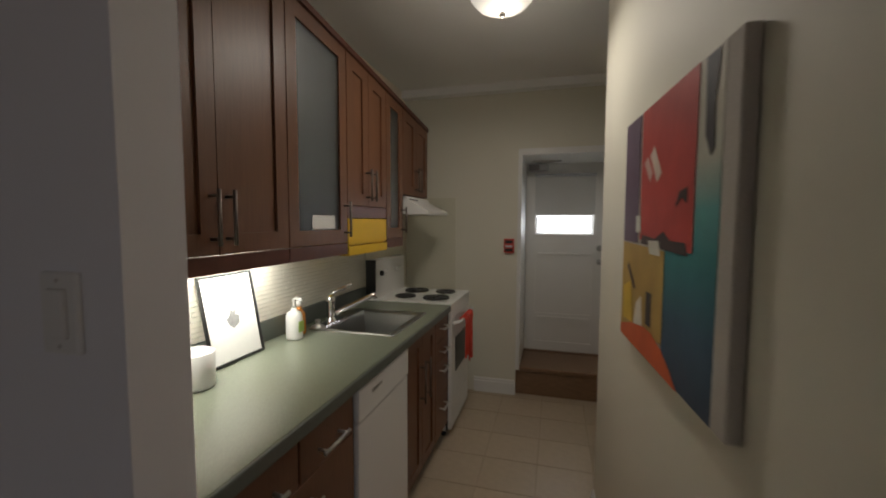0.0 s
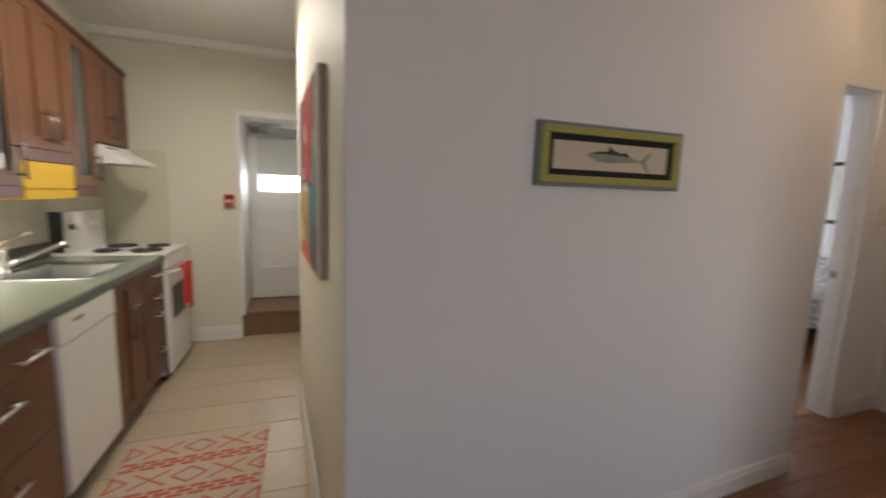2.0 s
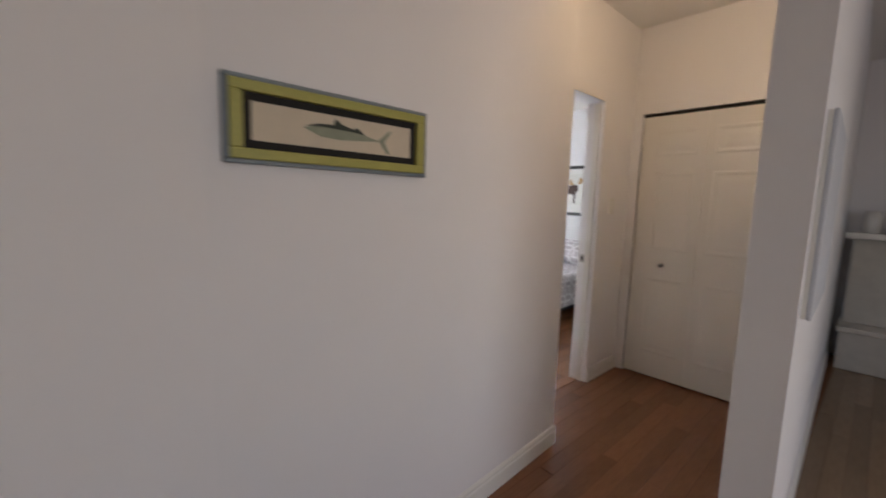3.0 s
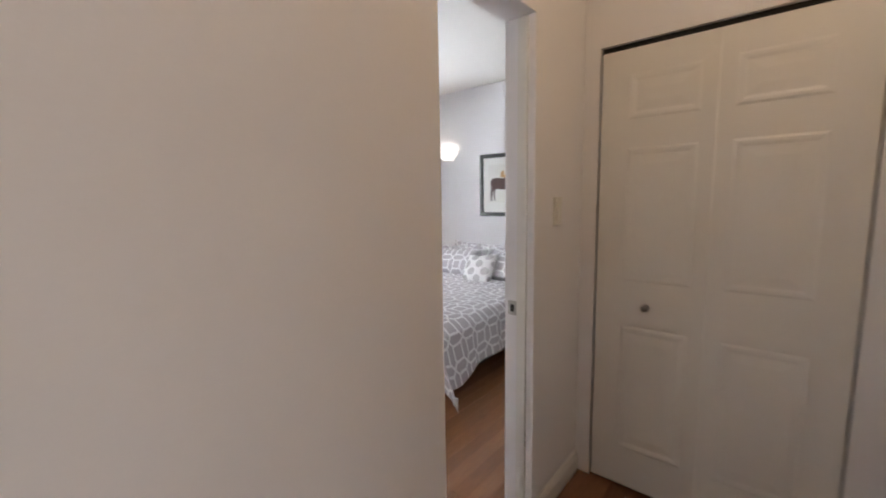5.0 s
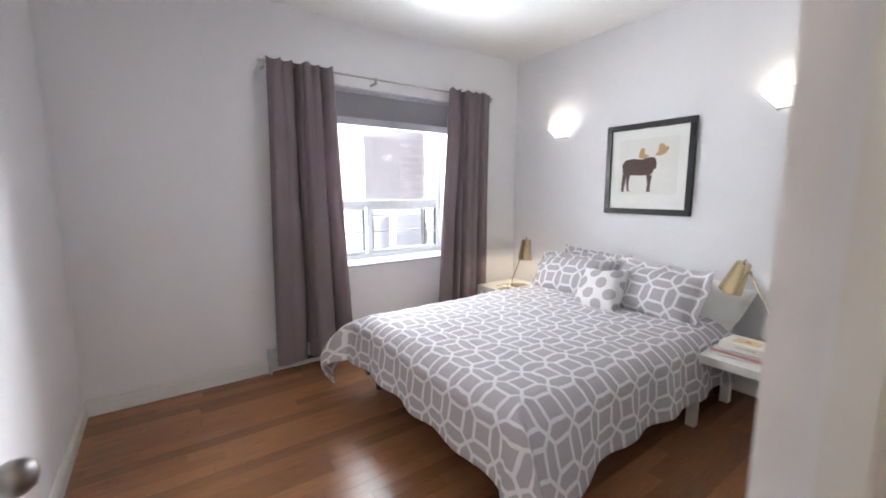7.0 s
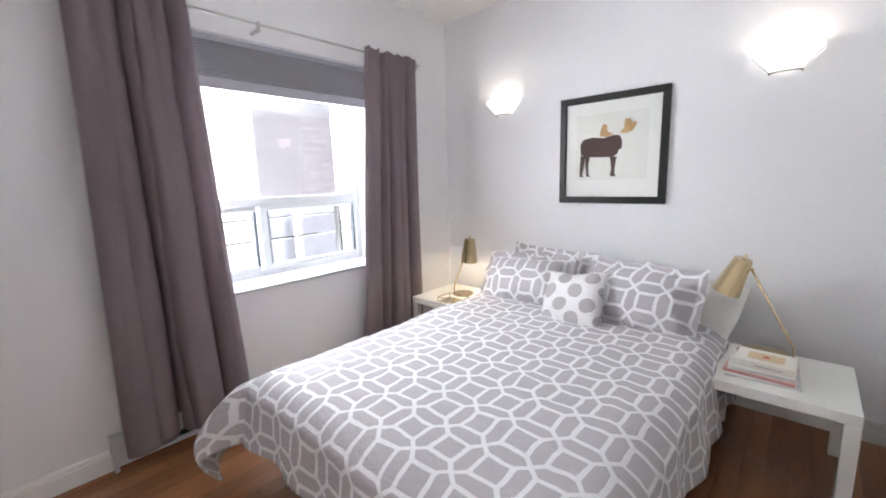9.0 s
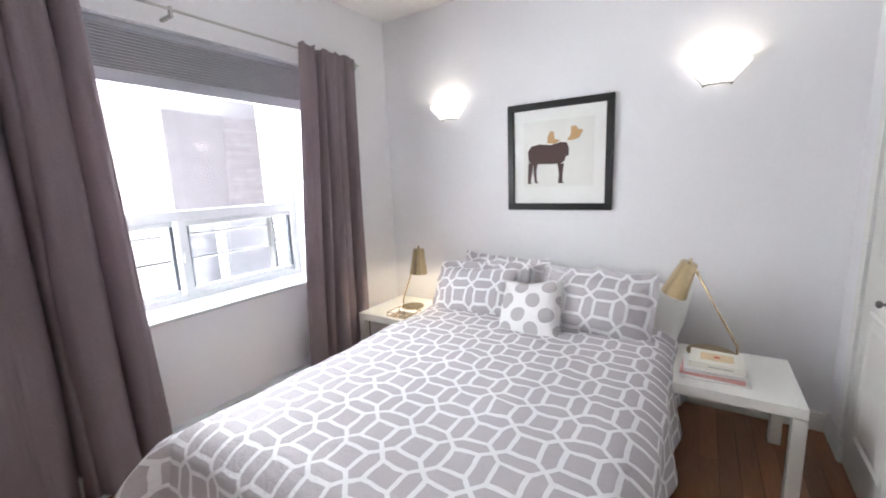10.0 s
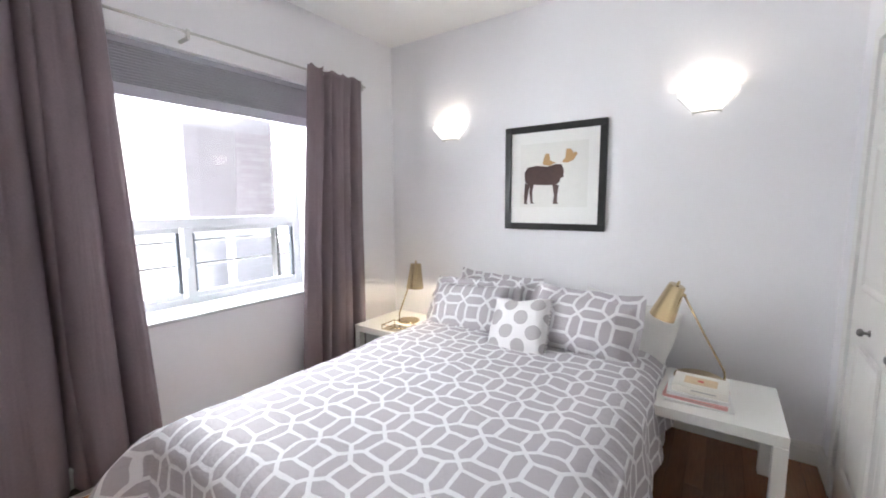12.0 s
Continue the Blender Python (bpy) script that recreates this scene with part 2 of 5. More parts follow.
# hall and kitchen walls
struct("wall_hall_north", prism([(-0.2385, 0.155), (-0.20, 0.165), (0.10, 0.222), (0.34, 0.25), (1.12, 0.25), (1.22, 0.253), (2.035, 0.298), (2.055, 0.312), (2.062, 0.335), (2.07, 0.57), (2.07, 0.70), (1.95, 0.70), (1.75, 0.40), (-0.2385, 0.40)], 0, H), WALL, "pale greyish white painted wall with a rounded corner")
struct("wall_kitchen_east", prism([(-0.2426, 0.1554), (-0.239, 0.1554), (-0.239, 0.4005), (-0.13, 0.4005), (-0.25, 1.80), (-0.37, 1.80)], 0, H), KWALL, "pale cream painted kitchen wall")
struct("wall_kitchen_side", box(0.40, 0.40, 0, 0.5, 3.06, 2.6), KWALL, "plain cream wall")
struct("wall_kitchen_west", box(-1.99, 0.20, 0, -1.87, 3.06, 2.6), KWALL, "pale cream painted kitchen wall")
bm = box(-1.99, 3.06, 0, -0.89, 3.72, 2.7)
bm_box(bm, -0.12, 3.06, 0, 0.5, 3.72, 2.7)
bm_box(bm, -0.89, 3.06, 2.05, -0.12, 3.72, 2.7)
struct("wall_kitchen_north", bm, KWALL, "pale cream painted end wall with a deep door recess")
struct("wall_switches", box(-3.1, 0.10, 0, -1.15, 0.20, H), WALL, "pale painted wall end with light switches")
struct("wall_kitchen_lintel", box(-1.15, 0.20, 2.56, -0.25, 0.40, H), WALL, "plain painted strip above the kitchen opening")

# bedroom walls
bm = box(2.07, 0.57, 0, 2.16, 0.70, H)
bm_box(bm, 2.92, 0.57, 0, 3.52, 0.70, H)
bm_box(bm, 2.16, 0.57, 2.07, 2.92, 0.70, H)
struct("wall_bedroom_south", bm, WALL, "white painted wall with the bedroom doorway")
bm = box(3.52, 0.68, 0, 3.75, 0.80, H)
bm_box(bm, 5.25, 0.68, 0, 5.53, 0.80, H)
bm_box(bm, 3.75, 0.68, 2.03, 5.25, 0.80, H)
struct("wall_closet_bedroom", bm, WALL, "white painted bedroom wall with a closet opening")
struct("wall_bedroom_west", box(1.75, 0.70, 0, 1.87, 3.72, H), WALL, "white painted bedroom wall")
struct("wall_bedroom_east", box(5.53, -0.6, 0, 5.65, 4.1, H), WALL, "white painted bedroom wall behind the bed")
bm = box(1.75, 3.72, 0, 3.42, 4.10, H)
bm_box(bm, 4.74, 3.72, 0, 5.65, 4.10, H)
bm_box(bm, 3.42, 3.72, 0, 4.74, 4.10, 0.74)
bm_box(bm, 3.42, 3.72, 2.20, 4.74, 4.10, H)
struct("wall_bedroom_north", bm, WALL, "white painted window wall with a deep window recess")
# hall closet wall
bm = box(3.40, 0.50, 0, 3.52, 0.57, H)
bm_box(bm, 3.40, -0.585, 0, 3.52, -0.40, H)
bm_box(bm, 3.40, -0.40, 2.05, 3.52, 0.50, H)
struct("wall_closet_hall", bm, WALL, "cream painted hall end wall with a closet opening")
struct("wall_closet_back", box(4.15, -0.585, 0, 4.25, 0.68, H), WALL, "plain closet back wall")
struct("wall_hall_south", prism([(1.53, -0.71), (5.53, -0.60), (5.53, -0.585), (1.53, -0.585)], 0, H), WALL, "grey-white painted wall end between hall and living room")
# living room
struct("wall_living_east", box(5.42, -4.1, 0, 5.53, -0.605, H), WALL, "pale blue-white painted living room wall")
bm = box(-3.1, -4.1, 0, -0.3, -4.0, H)
bm_box(bm, 2.1, -4.1, 0, 5.5, -4.0, H)
bm_box(bm, -0.3, -4.1, 0, 2.1, -4.0, 0.7)
bm_box(bm, -0.3, -4.1, 2.3, 2.1, -4.0, H)
struct("wall_living_south", bm, WALL, "plain white wall with a window opening")
struct("wall_living_west", box(-3.2, -4.1, 0, -3.1, 0.20, H), WALL, "plain white wall")


# ---- cloth pattern and grid meshes
def lattice(name, base, line, cell, s, w, dots=False):
    m = mat(name, base, 0.92, grain=0.06, scale=420, bump=0.22, stain=0.05, stain_scale=5, coord="UV")
    n, l = m.node_tree.nodes, m.node_tree.links
    b = n["Principled BSDF"]
    uv = n.new("ShaderNodeTexCoord")
    warp = n.new("ShaderNodeTexNoise")
    warp.inputs["Scale"].default_value = 9
    l.new(uv.outputs["UV"], warp.inputs["Vector"])
    shift = n.new("ShaderNodeVectorMath")
    shift.operation = "MULTIPLY_ADD"
    shift.inputs[1].default_value = (0.020, 0.020, 0)
    l.new(warp.outputs["Color"], shift.inputs[0])
    l.new(uv.outputs["UV"], shift.inputs[2])
    sep = n.new("ShaderNodeSeparateXYZ")
    l.new(shift.outputs[0], sep.inputs[0])

    def op(kind, a, b2=None, c=None):
        q = n.new("ShaderNodeMath")
        q.operation = kind
        for i, v in enumerate((a, b2, c)):
            if v is None:
                continue
            if isinstance(v, (int, float)):
                q.inputs[i].default_value = v
            else:
                l.new(v, q.inputs[i])
        return q.outputs[0]

    ax = op("PINGPONG", op("DIVIDE", sep.outputs["X"], cell), 0.5)
    ay = op("PINGPONG", op("DIVIDE", sep.outputs["Y"], cell), 0.5)
    if dots:
        r1 = op("SQRT", op("ADD", op("MULTIPLY", ax, ax), op("MULTIPLY", ay, ay)))
        bx, by = op("SUBTRACT", 0.5, ax), op("SUBTRACT", 0.5, ay)
        r2 = op("SQRT", op("ADD", op("MULTIPLY", bx, bx), op("MULTIPLY", by, by)))
        mask = op("GREATER_THAN", op("MINIMUM", r1, r2), s)
    else:
        big = op("MAXIMUM", ax, ay)
        edge = op("LESS_THAN", op("ABSOLUTE", op("SUBTRACT", big, s)), w)
        diag = op("MULTIPLY", op("LESS_THAN", op("ABSOLUTE", op("SUBTRACT", ax, ay)), w * 1.35), op("GREATER_THAN", big, s))
        mask = op("MAXIMUM", edge, diag)
    crinkle = n.new("ShaderNodeTexNoise")
    crinkle.inputs["Scale"].default_value, crinkle.inputs["Detail"].default_value, crinkle.inputs["Distortion"].default_value = 30, 5, 1.2
    l.new(uv.outputs["UV"], crinkle.inputs["Vector"])
    pucker = n.new("ShaderNodeBump")
    pucker.inputs["Strength"].default_value, pucker.inputs["Distance"].default_value = 0.55, 0.012
    l.new(crinkle.outputs["Fac"], pucker.inputs["Height"])
    l.new(b.inputs["Normal"].links[0].from_socket, pucker.inputs["Normal"])
    l.new(pucker.outputs[0], b.inputs["Normal"])
    mix = n.new("ShaderNodeMix")
    mix.data_type = "RGBA"
    l.new(mask, mix.inputs["Factor"])
    old = b.inputs["Base Color"].links[0].from_socket
    l.new(old, mix.inputs["A"])
    mix.inputs["B"].default_value = (*line, 1)
    l.new(mix.outputs["Result"], b.inputs["Base Color"])
    return m


DUVET = lattice("grey_lattice_cotton", (0.48, 0.445, 0.47), (0.82, 0.81, 0.82), 0.162, 0.295, 0.052)
DOTS = lattice("dotted_cotton", (0.46, 0.43, 0.44), (0.82, 0.80, 0.80), 0.165, 0.262, 0.05, dots=True)


def grid_mesh(name, fn, nu, nv, material, solid=0.0):
    verts, faces, uvs = [], [], []
    for i in range(nu + 1):
        for j in range(nv + 1):
            p, uv = fn(i / nu, j / nv)
            verts.append(p)
            uvs.append(uv)
    k = nv + 1
    for i in range(nu):
        for j in range(nv):
            faces.append((i * k + j, (i + 1) * k + j, (i + 1) * k + j + 1, i * k + j + 1))
    me = bpy.data.meshes.new(name)
    me.from_pydata(verts, [], faces)
    layer = me.uv_layers.new(name="UVMap")
    for loop in me.loops:
        layer.data[loop.index].uv = uvs[loop.vertex_index]
    me.materials.append(material)
    for p in me.polygons:
        p.use_smooth = True
    return me


def wob(x, y, z, f):
    return noise.noise(Vector((x * f, y * f, z * f)))


# ---- bedroom: bed
bed = thing("bed", "double bed base with white mattress on a dark metal frame", "bed", place=pose(4.42, 2.30, 0))
part("mattress", box(-1.0, -0.74, 0.28, 1.06, 0.74, 0.515, 0.05), SHEET, bed, "white mattress", True)
part("box_spring", box(-0.98, -0.72, 0.16, 1.05, 0.72, 0.278, 0.02), DARK, bed, "dark cloth covered box spring")
part("rail", box(-0.99, -0.74, 0.12, 1.05, -0.70, 0.158), BLACKM, bed)
part("rail", box(-0.99, 0.70, 0.12, 1.05, 0.74, 0.158), BLACKM, bed)
for x, y in ((-0.90, -0.70), (-0.90, 0.70), (0.95, -0.70), (0.95, 0.70), (0.0, 0.0)):
    part("leg", lathe([(0.024, 0.0), (0.028, 0.02), (0.024, 0.16)], 12, at=(x, y, 0)), BLACKM, bed)


def duvet_point(u, v):
    drop_f, drop_s = 0.30, 0.35
    xf, xh, y0, y1 = 3.405, 5.30, 1.555, 3.045
    a = u * (xh - xf + drop_f)
    b = -drop_s + v * (y1 - y0 + 2 * drop_s)
    fx = max(0.0, drop_f - a)
    fy = max(0.0, -b, b - (y1 - y0))
    sy = -1 if b < 0 else 1
    x = max(xf, xf + a - drop_f)
    y = min(max(y0 + b, y0), y1)
    d = math.hypot(fx, fy)
    top = 0.548 + 0.010 * wob(x, y, 1, 2.6) + 0.006 * wob(x, y, 7, 6.5) + 0.0045 * wob(x, y, 3, 14) + 0.002 * wob(x, y, 9, 34)
    for px, py, q in ((4.08, 2.05, 0.9), (4.3, 2.45, -0.5), (3.95, 2.62, 0.3), (3.75, 1.85, 1.3), (4.55, 2.75, 0.8), (4.5, 1.9, -0.2), (3.65, 2.35, -1.1), (4.75, 2.2, 1.2), (3.62, 2.75, 0.5), (4.2, 1.72, 0.1)):
        s = (x - px) * math.cos(q) + (y - py) * math.sin(q)
        w = -(x - px) * math.sin(q) + (y - py) * math.cos(q)
        top += 0.011 * math.exp(-(s * s) / 0.045 - (w * w) / 0.0012)
    edge = min(x - xf + 0.0, y - y0, y1 - y)
    top -= 0.030 * max(0.0, 1 - edge / 0.10) ** 2
    if d > 0:
        hyp = d
        corner = (2 * fx * fy / (hyp * hyp)) ** 0.6
        # the two foot corners hang in their own way: one folds to the side, one out past the foot
        cx, cy, cf = (0.10, -0.95, 0.26) if sy < 0 else (-1.0, -0.18, 0.20)
        k = 0.55 * corner ** 2.5
        dx, dy = -fx / hyp * (1 - k) + cx * k, sy * fy / hyp * (1 - k) + cy * k
        along = y * 1.0 if fx > fy else x * 1.0
        flare = 0.13 + cf * corner + (0.05 * math.sin(along * 17 + 1.2) + 0.06 * wob(x, y, d, 3.0)) * (1 - 0.6 * corner)
        fall = d * (0.985 + 0.03 * corner)
        roll = min(d, 0.06)
        out = 0.6 * roll + flare * d
        if sy > 0:
            out += 0.17 * corner * math.sin(math.pi * min(1.0, d / 0.47))
        bulge = 0.0
        if sy < 0:
            bulge = math.exp(-((x - 3.50) / 0.17) ** 2) * min(1.0, fy / 0.35)
        x += dx * out
        y += dy * out - 0.085 * bulge
        top = top - fall + 0.35 * roll - 0.05 * bulge * (1 - corner)
        top += 0.012 * wob(x * 1.0, y, 5, 5) * min(1, d / 0.2)
        top = max(top, 0.035)
    return (x, y, top), (a, b)


duvet = tagged(new("duvet", grid_mesh("duvet", duvet_point, 150, 140, DUVET)), "grey and white lattice patterned duvet draped over the bed", "duvet")
duvet.modifiers.new("thickness", "SOLIDIFY").thickness = 0.012
tip = duvet_point(0.035, 0.012)[0]
part("care_label", box(tip[0] - 0.006, tip[1] - 0.02, tip[2] - 0.035, tip[0] + 0.004, tip[1] + 0.012, tip[2] + 0.02), SHEET, duvet, "small white sewn-in label")


def pillow(name, w, h, t, flange, material, label, place, uv0=(0, 0), seed=1):
    def side(sign):
        def fn(u, v):
            px, py = (u - 0.5) * w, (v - 0.5) * h
            iu = min(1.0, abs(px) / (w / 2 - flange)) if flange else abs(2 * u - 1)
            iv = min(1.0, abs(py) / (h / 2 - flange)) if flange else abs(2 * v - 1)
            puff = max(0.0, (1 - iu ** 3.2) * (1 - iv ** 3.2)) ** 0.62
            z = sign * (t / 2 * puff + 0.003) + 0.006 * wob(px + seed, py, sign, 9) * puff
            z += (0.036 if flange else 0.020) * wob(px + seed * 3, py, 2, 11) * (1 - puff)
            sag = 0.018 * (abs(2 * u - 1) ** 2) * (1 if v > 0.5 else -0.3) + 0.014 * wob(px, seed, py, 9) * (1 - puff) + 0.004 * wob(px, seed, py, 8)
            return (px * (1 - 0.03 * abs(2 * v - 1)), py + sag, z), (uv0[0] + px, uv0[1] + py)
        return fn
    ob = thing(name, label, "pillow", place=place)
    front = new("front_cover", grid_mesh("front_cover", side(1), 44, 34, material))
    back = new("back_cover", grid_mesh("back_cover", side(-1), 30, 24, material))
    front.parent = back.parent = ob
    return ob


def lean(x, y, z, tilt, yaw=0.0, roll=0.0):
    return pose(x, y, z) @ pose(0, 0, 0, 0, 0, -90 + yaw) @ pose(0, 0, 0, tilt, 0, 0) @ pose(0, 0, 0, 0, 0, roll)


pillow("pillow_sham", 0.67, 0.42, 0.20, 0.045, DUVET, "grey and white lattice patterned pillow sham at the front", lean(5.140, 2.690, 0.655, 56, 2, 2), (0.081, 0.05), 1)
pillow("pillow_sham", 0.66, 0.43, 0.17, 0.045, DUVET, "grey and white lattice patterned pillow sham behind another sham", lean(5.290, 2.600, 0.672, 58, -2, -1), (0.02, 0.08), 6)
pillow("pillow_sham", 0.67, 0.43, 0.21, 0.045, DUVET, "grey and white lattice patterned pillow sham beside the white pillow", lean(5.105, 1.945, 0.665, 58, -2, -2), (0.06, 0.02), 2)
pillow("pillow", 0.58, 0.38, 0.13, 0.0, SHEET, "plain white bed pillow behind the patterned sham", lean(5.360, 1.770, 0.615, 52, 0, -12), (0, 0), 4)
dot = pillow("throw_pillow", 0.36, 0.35, 0.14, 0.0, DOTS, "small white throw pillow with grey dots and dark trim", lean(4.950, 2.250, 0.640, 55, -4, 8), (0.035, 0.03), 3)
for i in range(19):
    f = -0.18 + 0.36 * i / 18
    for px, py in ((f, -0.180), (0.182, f)):
        bm = bmesh.new()
        bmesh.ops.create_icosphere(bm, subdivisions=1, radius=0.0075, matrix=Matrix.Translation((px, py, 0)))
        part("trim_bead", bm, BLACKM if py < -0.179 and px != 0.182 else SHEET, dot)

# ---- bedroom: side tables, lamps and books
def side_table(place, label):
    ob = thing("side_table", label, "side table", "white side tables", place)
    part("tabletop", box(-0.26, -0.26, 0.40, 0.26, 0.26, 0.45, 0.003), LACK, ob)
    for x in (-0.26, 0.21):
        for y in (-0.26, 0.21):
            part("leg", box(x, y, 0, x + 0.05, y + 0.05, 0.40, 0.002), LACK, ob)
    return ob


side_table(pose(5.06, 1.285, 0), "square white lacquered side table with books and lamp")
side_table(pose(5.155, 3.320, 0), "square white lacquered side table beside the curtain")


def table_lamp(base, r, foot, joint, low, high, label, lit=False):
    """base, r: the middle and radius of the foot disc on the table; foot, joint: the stem's ends; low, high: the middles of the shade's rim and top."""
    base, foot, joint, low, high = [Vector(v) for v in (base, foot, joint, low, high)]
    ob = thing("table_lamp", label, "lamp", "brass table lamps", pose(*base))
    part("base", lathe([(r - 0.003, 0.0), (r, 0.003), (r, 0.010), (r - 0.003, 0.012), (r - 0.003, 0.012), (0.012, 0.014)], 44), BRASS, ob, "", True)
    f, j = foot - base, joint - base
    part("stem", tube([f, f + Vector((0, 0, 0.035)), f + Vector((0, 0, 0.05)) + (j - f) * 0.02, f + (j - f) * 0.5 + Vector((0, 0, 0.02)), j], 0.0055, 10), BRASS, ob, "", True)
    axis = (high - low).normalized()
    side = (j + base - (low + axis * ((joint - low).dot(axis)))).normalized()
    part("joint", tube([j - side * 0.030, j + side * 0.010], 0.008, 12), BRASS, ob, "", True)
    h = (high - low).length
    m = Matrix.Translation(low - base) @ axis.to_track_quat("Z", "Y").to_matrix().to_4x4()
    bm = lathe([(0.002, h - 0.006), (0.037, h - 0.006), (0.037, h - 0.006), (0.062, 0.003), (0.0635, 0.0), (0.066, 0.0), (0.066, 0.0), (0.041, h - 0.003), (0.041, h - 0.003), (0.039, h), (0.039, h), (0.007, h + 0.001), (0.007, h + 0.001), (0.006, h + 0.024), (0.002, h + 0.025)], 44)
    bmesh.ops.transform(bm, matrix=m, verts=bm.verts)
    part("shade", bm, BRASS, ob, "brushed brass cone shade", True)
    bm = bmesh.new()
    bmesh.ops.create_uvsphere(bm, u_segments=16, v_segments=10, radius=0.026, matrix=m @ Matrix.Translation((0, 0, 0.05)))
    part("bulb", bm, glow("bulb_glass", (1.0, 0.86, 0.66), 6.0) if lit else SHEET, ob, "white glass bulb", True)
    return ob


table_lamp((5.225, 1.350, 0.45), 0.115, (5.222, 1.240, 0.462), (5.245, 1.440, 0.886), (5.262, 1.540, 0.748), (5.250, 1.474, 0.934), "brass table lamp with tilted cone shade and thin stem")
table_lamp((5.190, 3.288, 0.45), 0.085, (5.145, 3.345, 0.462), (5.225, 3.245, 0.880), (5.180, 3.212, 0.728), (5.186, 3.205, 0.916), "lit brass table lamp with cone shade by the bed", True)


cord = thing("power_cord", "thin white lamp cord looped under the side table", "cord")
part("cable", tube([(5.30, 1.50, 0.452), (5.325, 1.50, 0.44), (5.31, 1.48, 0.385), (5.15, 1.42, 0.372), (4.98, 1.36, 0.362), (4.92, 1.22, 0.366), (5.0, 1.10, 0.380), (5.32, 1.06, 0.36), (5.50, 1.05, 0.20), (5.512, 1.05, 0.115)], 0.005, 8), SHEET, cord, "", True)
part("plug", box(5.50, 1.038, 0.085, 5.516, 1.062, 0.118, 0.003), SHEET, cord)


def book(place, w, d, h, colour, label, art=None):
    ob = thing("book", label, "book", place=place)
    cover = mat("book_cover", colour, 0.5, grain=0.03, scale=60, bump=0.03)
    part("front_cover", box(-w / 2, -d / 2, h - 0.003, w / 2, d / 2, h, 0.001), cover, ob)
    part("back_cover", box(-w / 2, -d / 2, 0, w / 2, d / 2, 0.003), cover, ob)
    part("spine", box(-w / 2 - 0.002, -d / 2, 0, -w / 2, d / 2, h), cover, ob)
    part("pages", box(-w / 2, -d / 2 + 0.004, 0.003, w / 2 - 0.004, d / 2 - 0.004, h - 0.003), PAPER, ob, "white page block")
    if art:
        part("cover_picture", box(-w * 0.26, -d * 0.30, h, w * 0.26, d * 0.30, h + 0.0008), mat("cover_ochre", (0.66, 0.50, 0.30), 0.5, grain=0.2, scale=30), ob)
        part("cover_motif", lathe([(0.014, 0), (0.014, 0.0012)], 18, at=(0, 0, h)), RED, ob)
    part("spine_text", box(-w / 2 - 0.0026, -d * 0.3, h * 0.42, -w / 2 - 0.002, d * 0.15, h * 0.60), NICKEL, ob, "unreadable dark spine lettering")
    return ob


book(pose(4.985, 1.345, 0.45, 0, 0, 4), 0.21, 0.27, 0.012, (0.75, 0.74, 0.72), "thin white magazine at the bottom of the stack")
book(pose(4.99, 1.35, 0.462, 0, 0, -3), 0.20, 0.255, 0.014, (0.62, 0.30, 0.28), "thin reddish paperback in the stack of books")
book(pose(4.995, 1.345, 0.476, 0, 0, 2), 0.19, 0.25, 0.016, (0.70, 0.68, 0.66), "pale grey hardback in the stack of books")
book(pose(5.0, 1.335, 0.492, 0, 0, -2), 0.17, 0.22, 0.034, (0.77, 0.74, 0.67), "cream book with an orange cover picture on top", True)
tray = thing("tray", "small open brass wire tray on the white table", "tray", place=pose(4.99, 3.22, 0.45))
part("base", box(-0.07, -0.10, 0, 0.07, 0.10, 0.006), mat("mirror_base", (0.7, 0.6, 0.45), 0.15, 1.0, bump=0), tray)
for a, b in (((-0.07, -0.10), (0.07, -0.10)), ((0.07, -0.10), (0.07, 0.10)), ((0.07, 0.10), (-0.07, 0.10)), ((-0.07, 0.10), (-0.07, -0.10))):
    part("rim", tube([(*a, 0.036), (*b, 0.036)], 0.003, 6), BRASS, tray)
    part("post", tube([(*a, 0.004), (*a, 0.037)], 0.003, 6), BRASS, tray)

# ---- bedroom: wall lights
SHADE = glow("sconce_glass", (1.0, 0.96, 0.91), 0.88)


def sconce(y, label):
    ob = thing("wall_sconce", label, "wall light", "bedroom wall sconces", pose(5.53, y, 1.86))
    top = [(0, 0.142), (-0.050, 0.142), (-0.105, 0.058), (-0.105, -0.058), (-0.050, -0.142), (0, -0.142)]
    low = [(0, 0.065), (-0.03, 0.065), (-0.050, 0.034), (-0.050, -0.034), (-0.03, -0.065), (0, -0.065)]
    bm = bmesh.new()
    rings = [[bm.verts.new((x, yy, z)) for x, yy in ring] for ring, z in ((low, 0.006), (top, 0.092), (top, 0.118))]
    for a, b in zip(rings, rings[1:]):
        for i in range(5):
            bm.faces.new((a[i], a[i + 1], b[i + 1], b[i]))
    bm.faces.new(rings[0])
    part("shade", bm, SHADE, ob, "white faceted frosted glass shade")
    part("back_plate", box(-0.006, -0.05, 0.02, 0, 0.05, 0.10), NICKEL, ob)
    for name2, ring, z in (("lower_trim", low, 0.004), ("rim", top, 0.119)):
        for (xa, ya), (xb, yb2) in zip(ring, ring[1:]):
            part(name2, tube([(xa, ya, z), (xb, yb2, z)], 0.0055 if ring is low else 0.002, 6), NICKEL, ob, "", True)
    for (xa, ya), (xb, yb2) in ((low[1], top[1]), (low[4], top[4])):
        part("edge_trim", tube([(xa, ya, 0.006), (xb, yb2, 0.092)], 0.0035, 6), WINF, ob, "", True)
    return ob


sconce(3.10, "lit white glass wall sconce in the bedroom corner")
sconce(1.405, "lit white glass wall sconce above the side table")


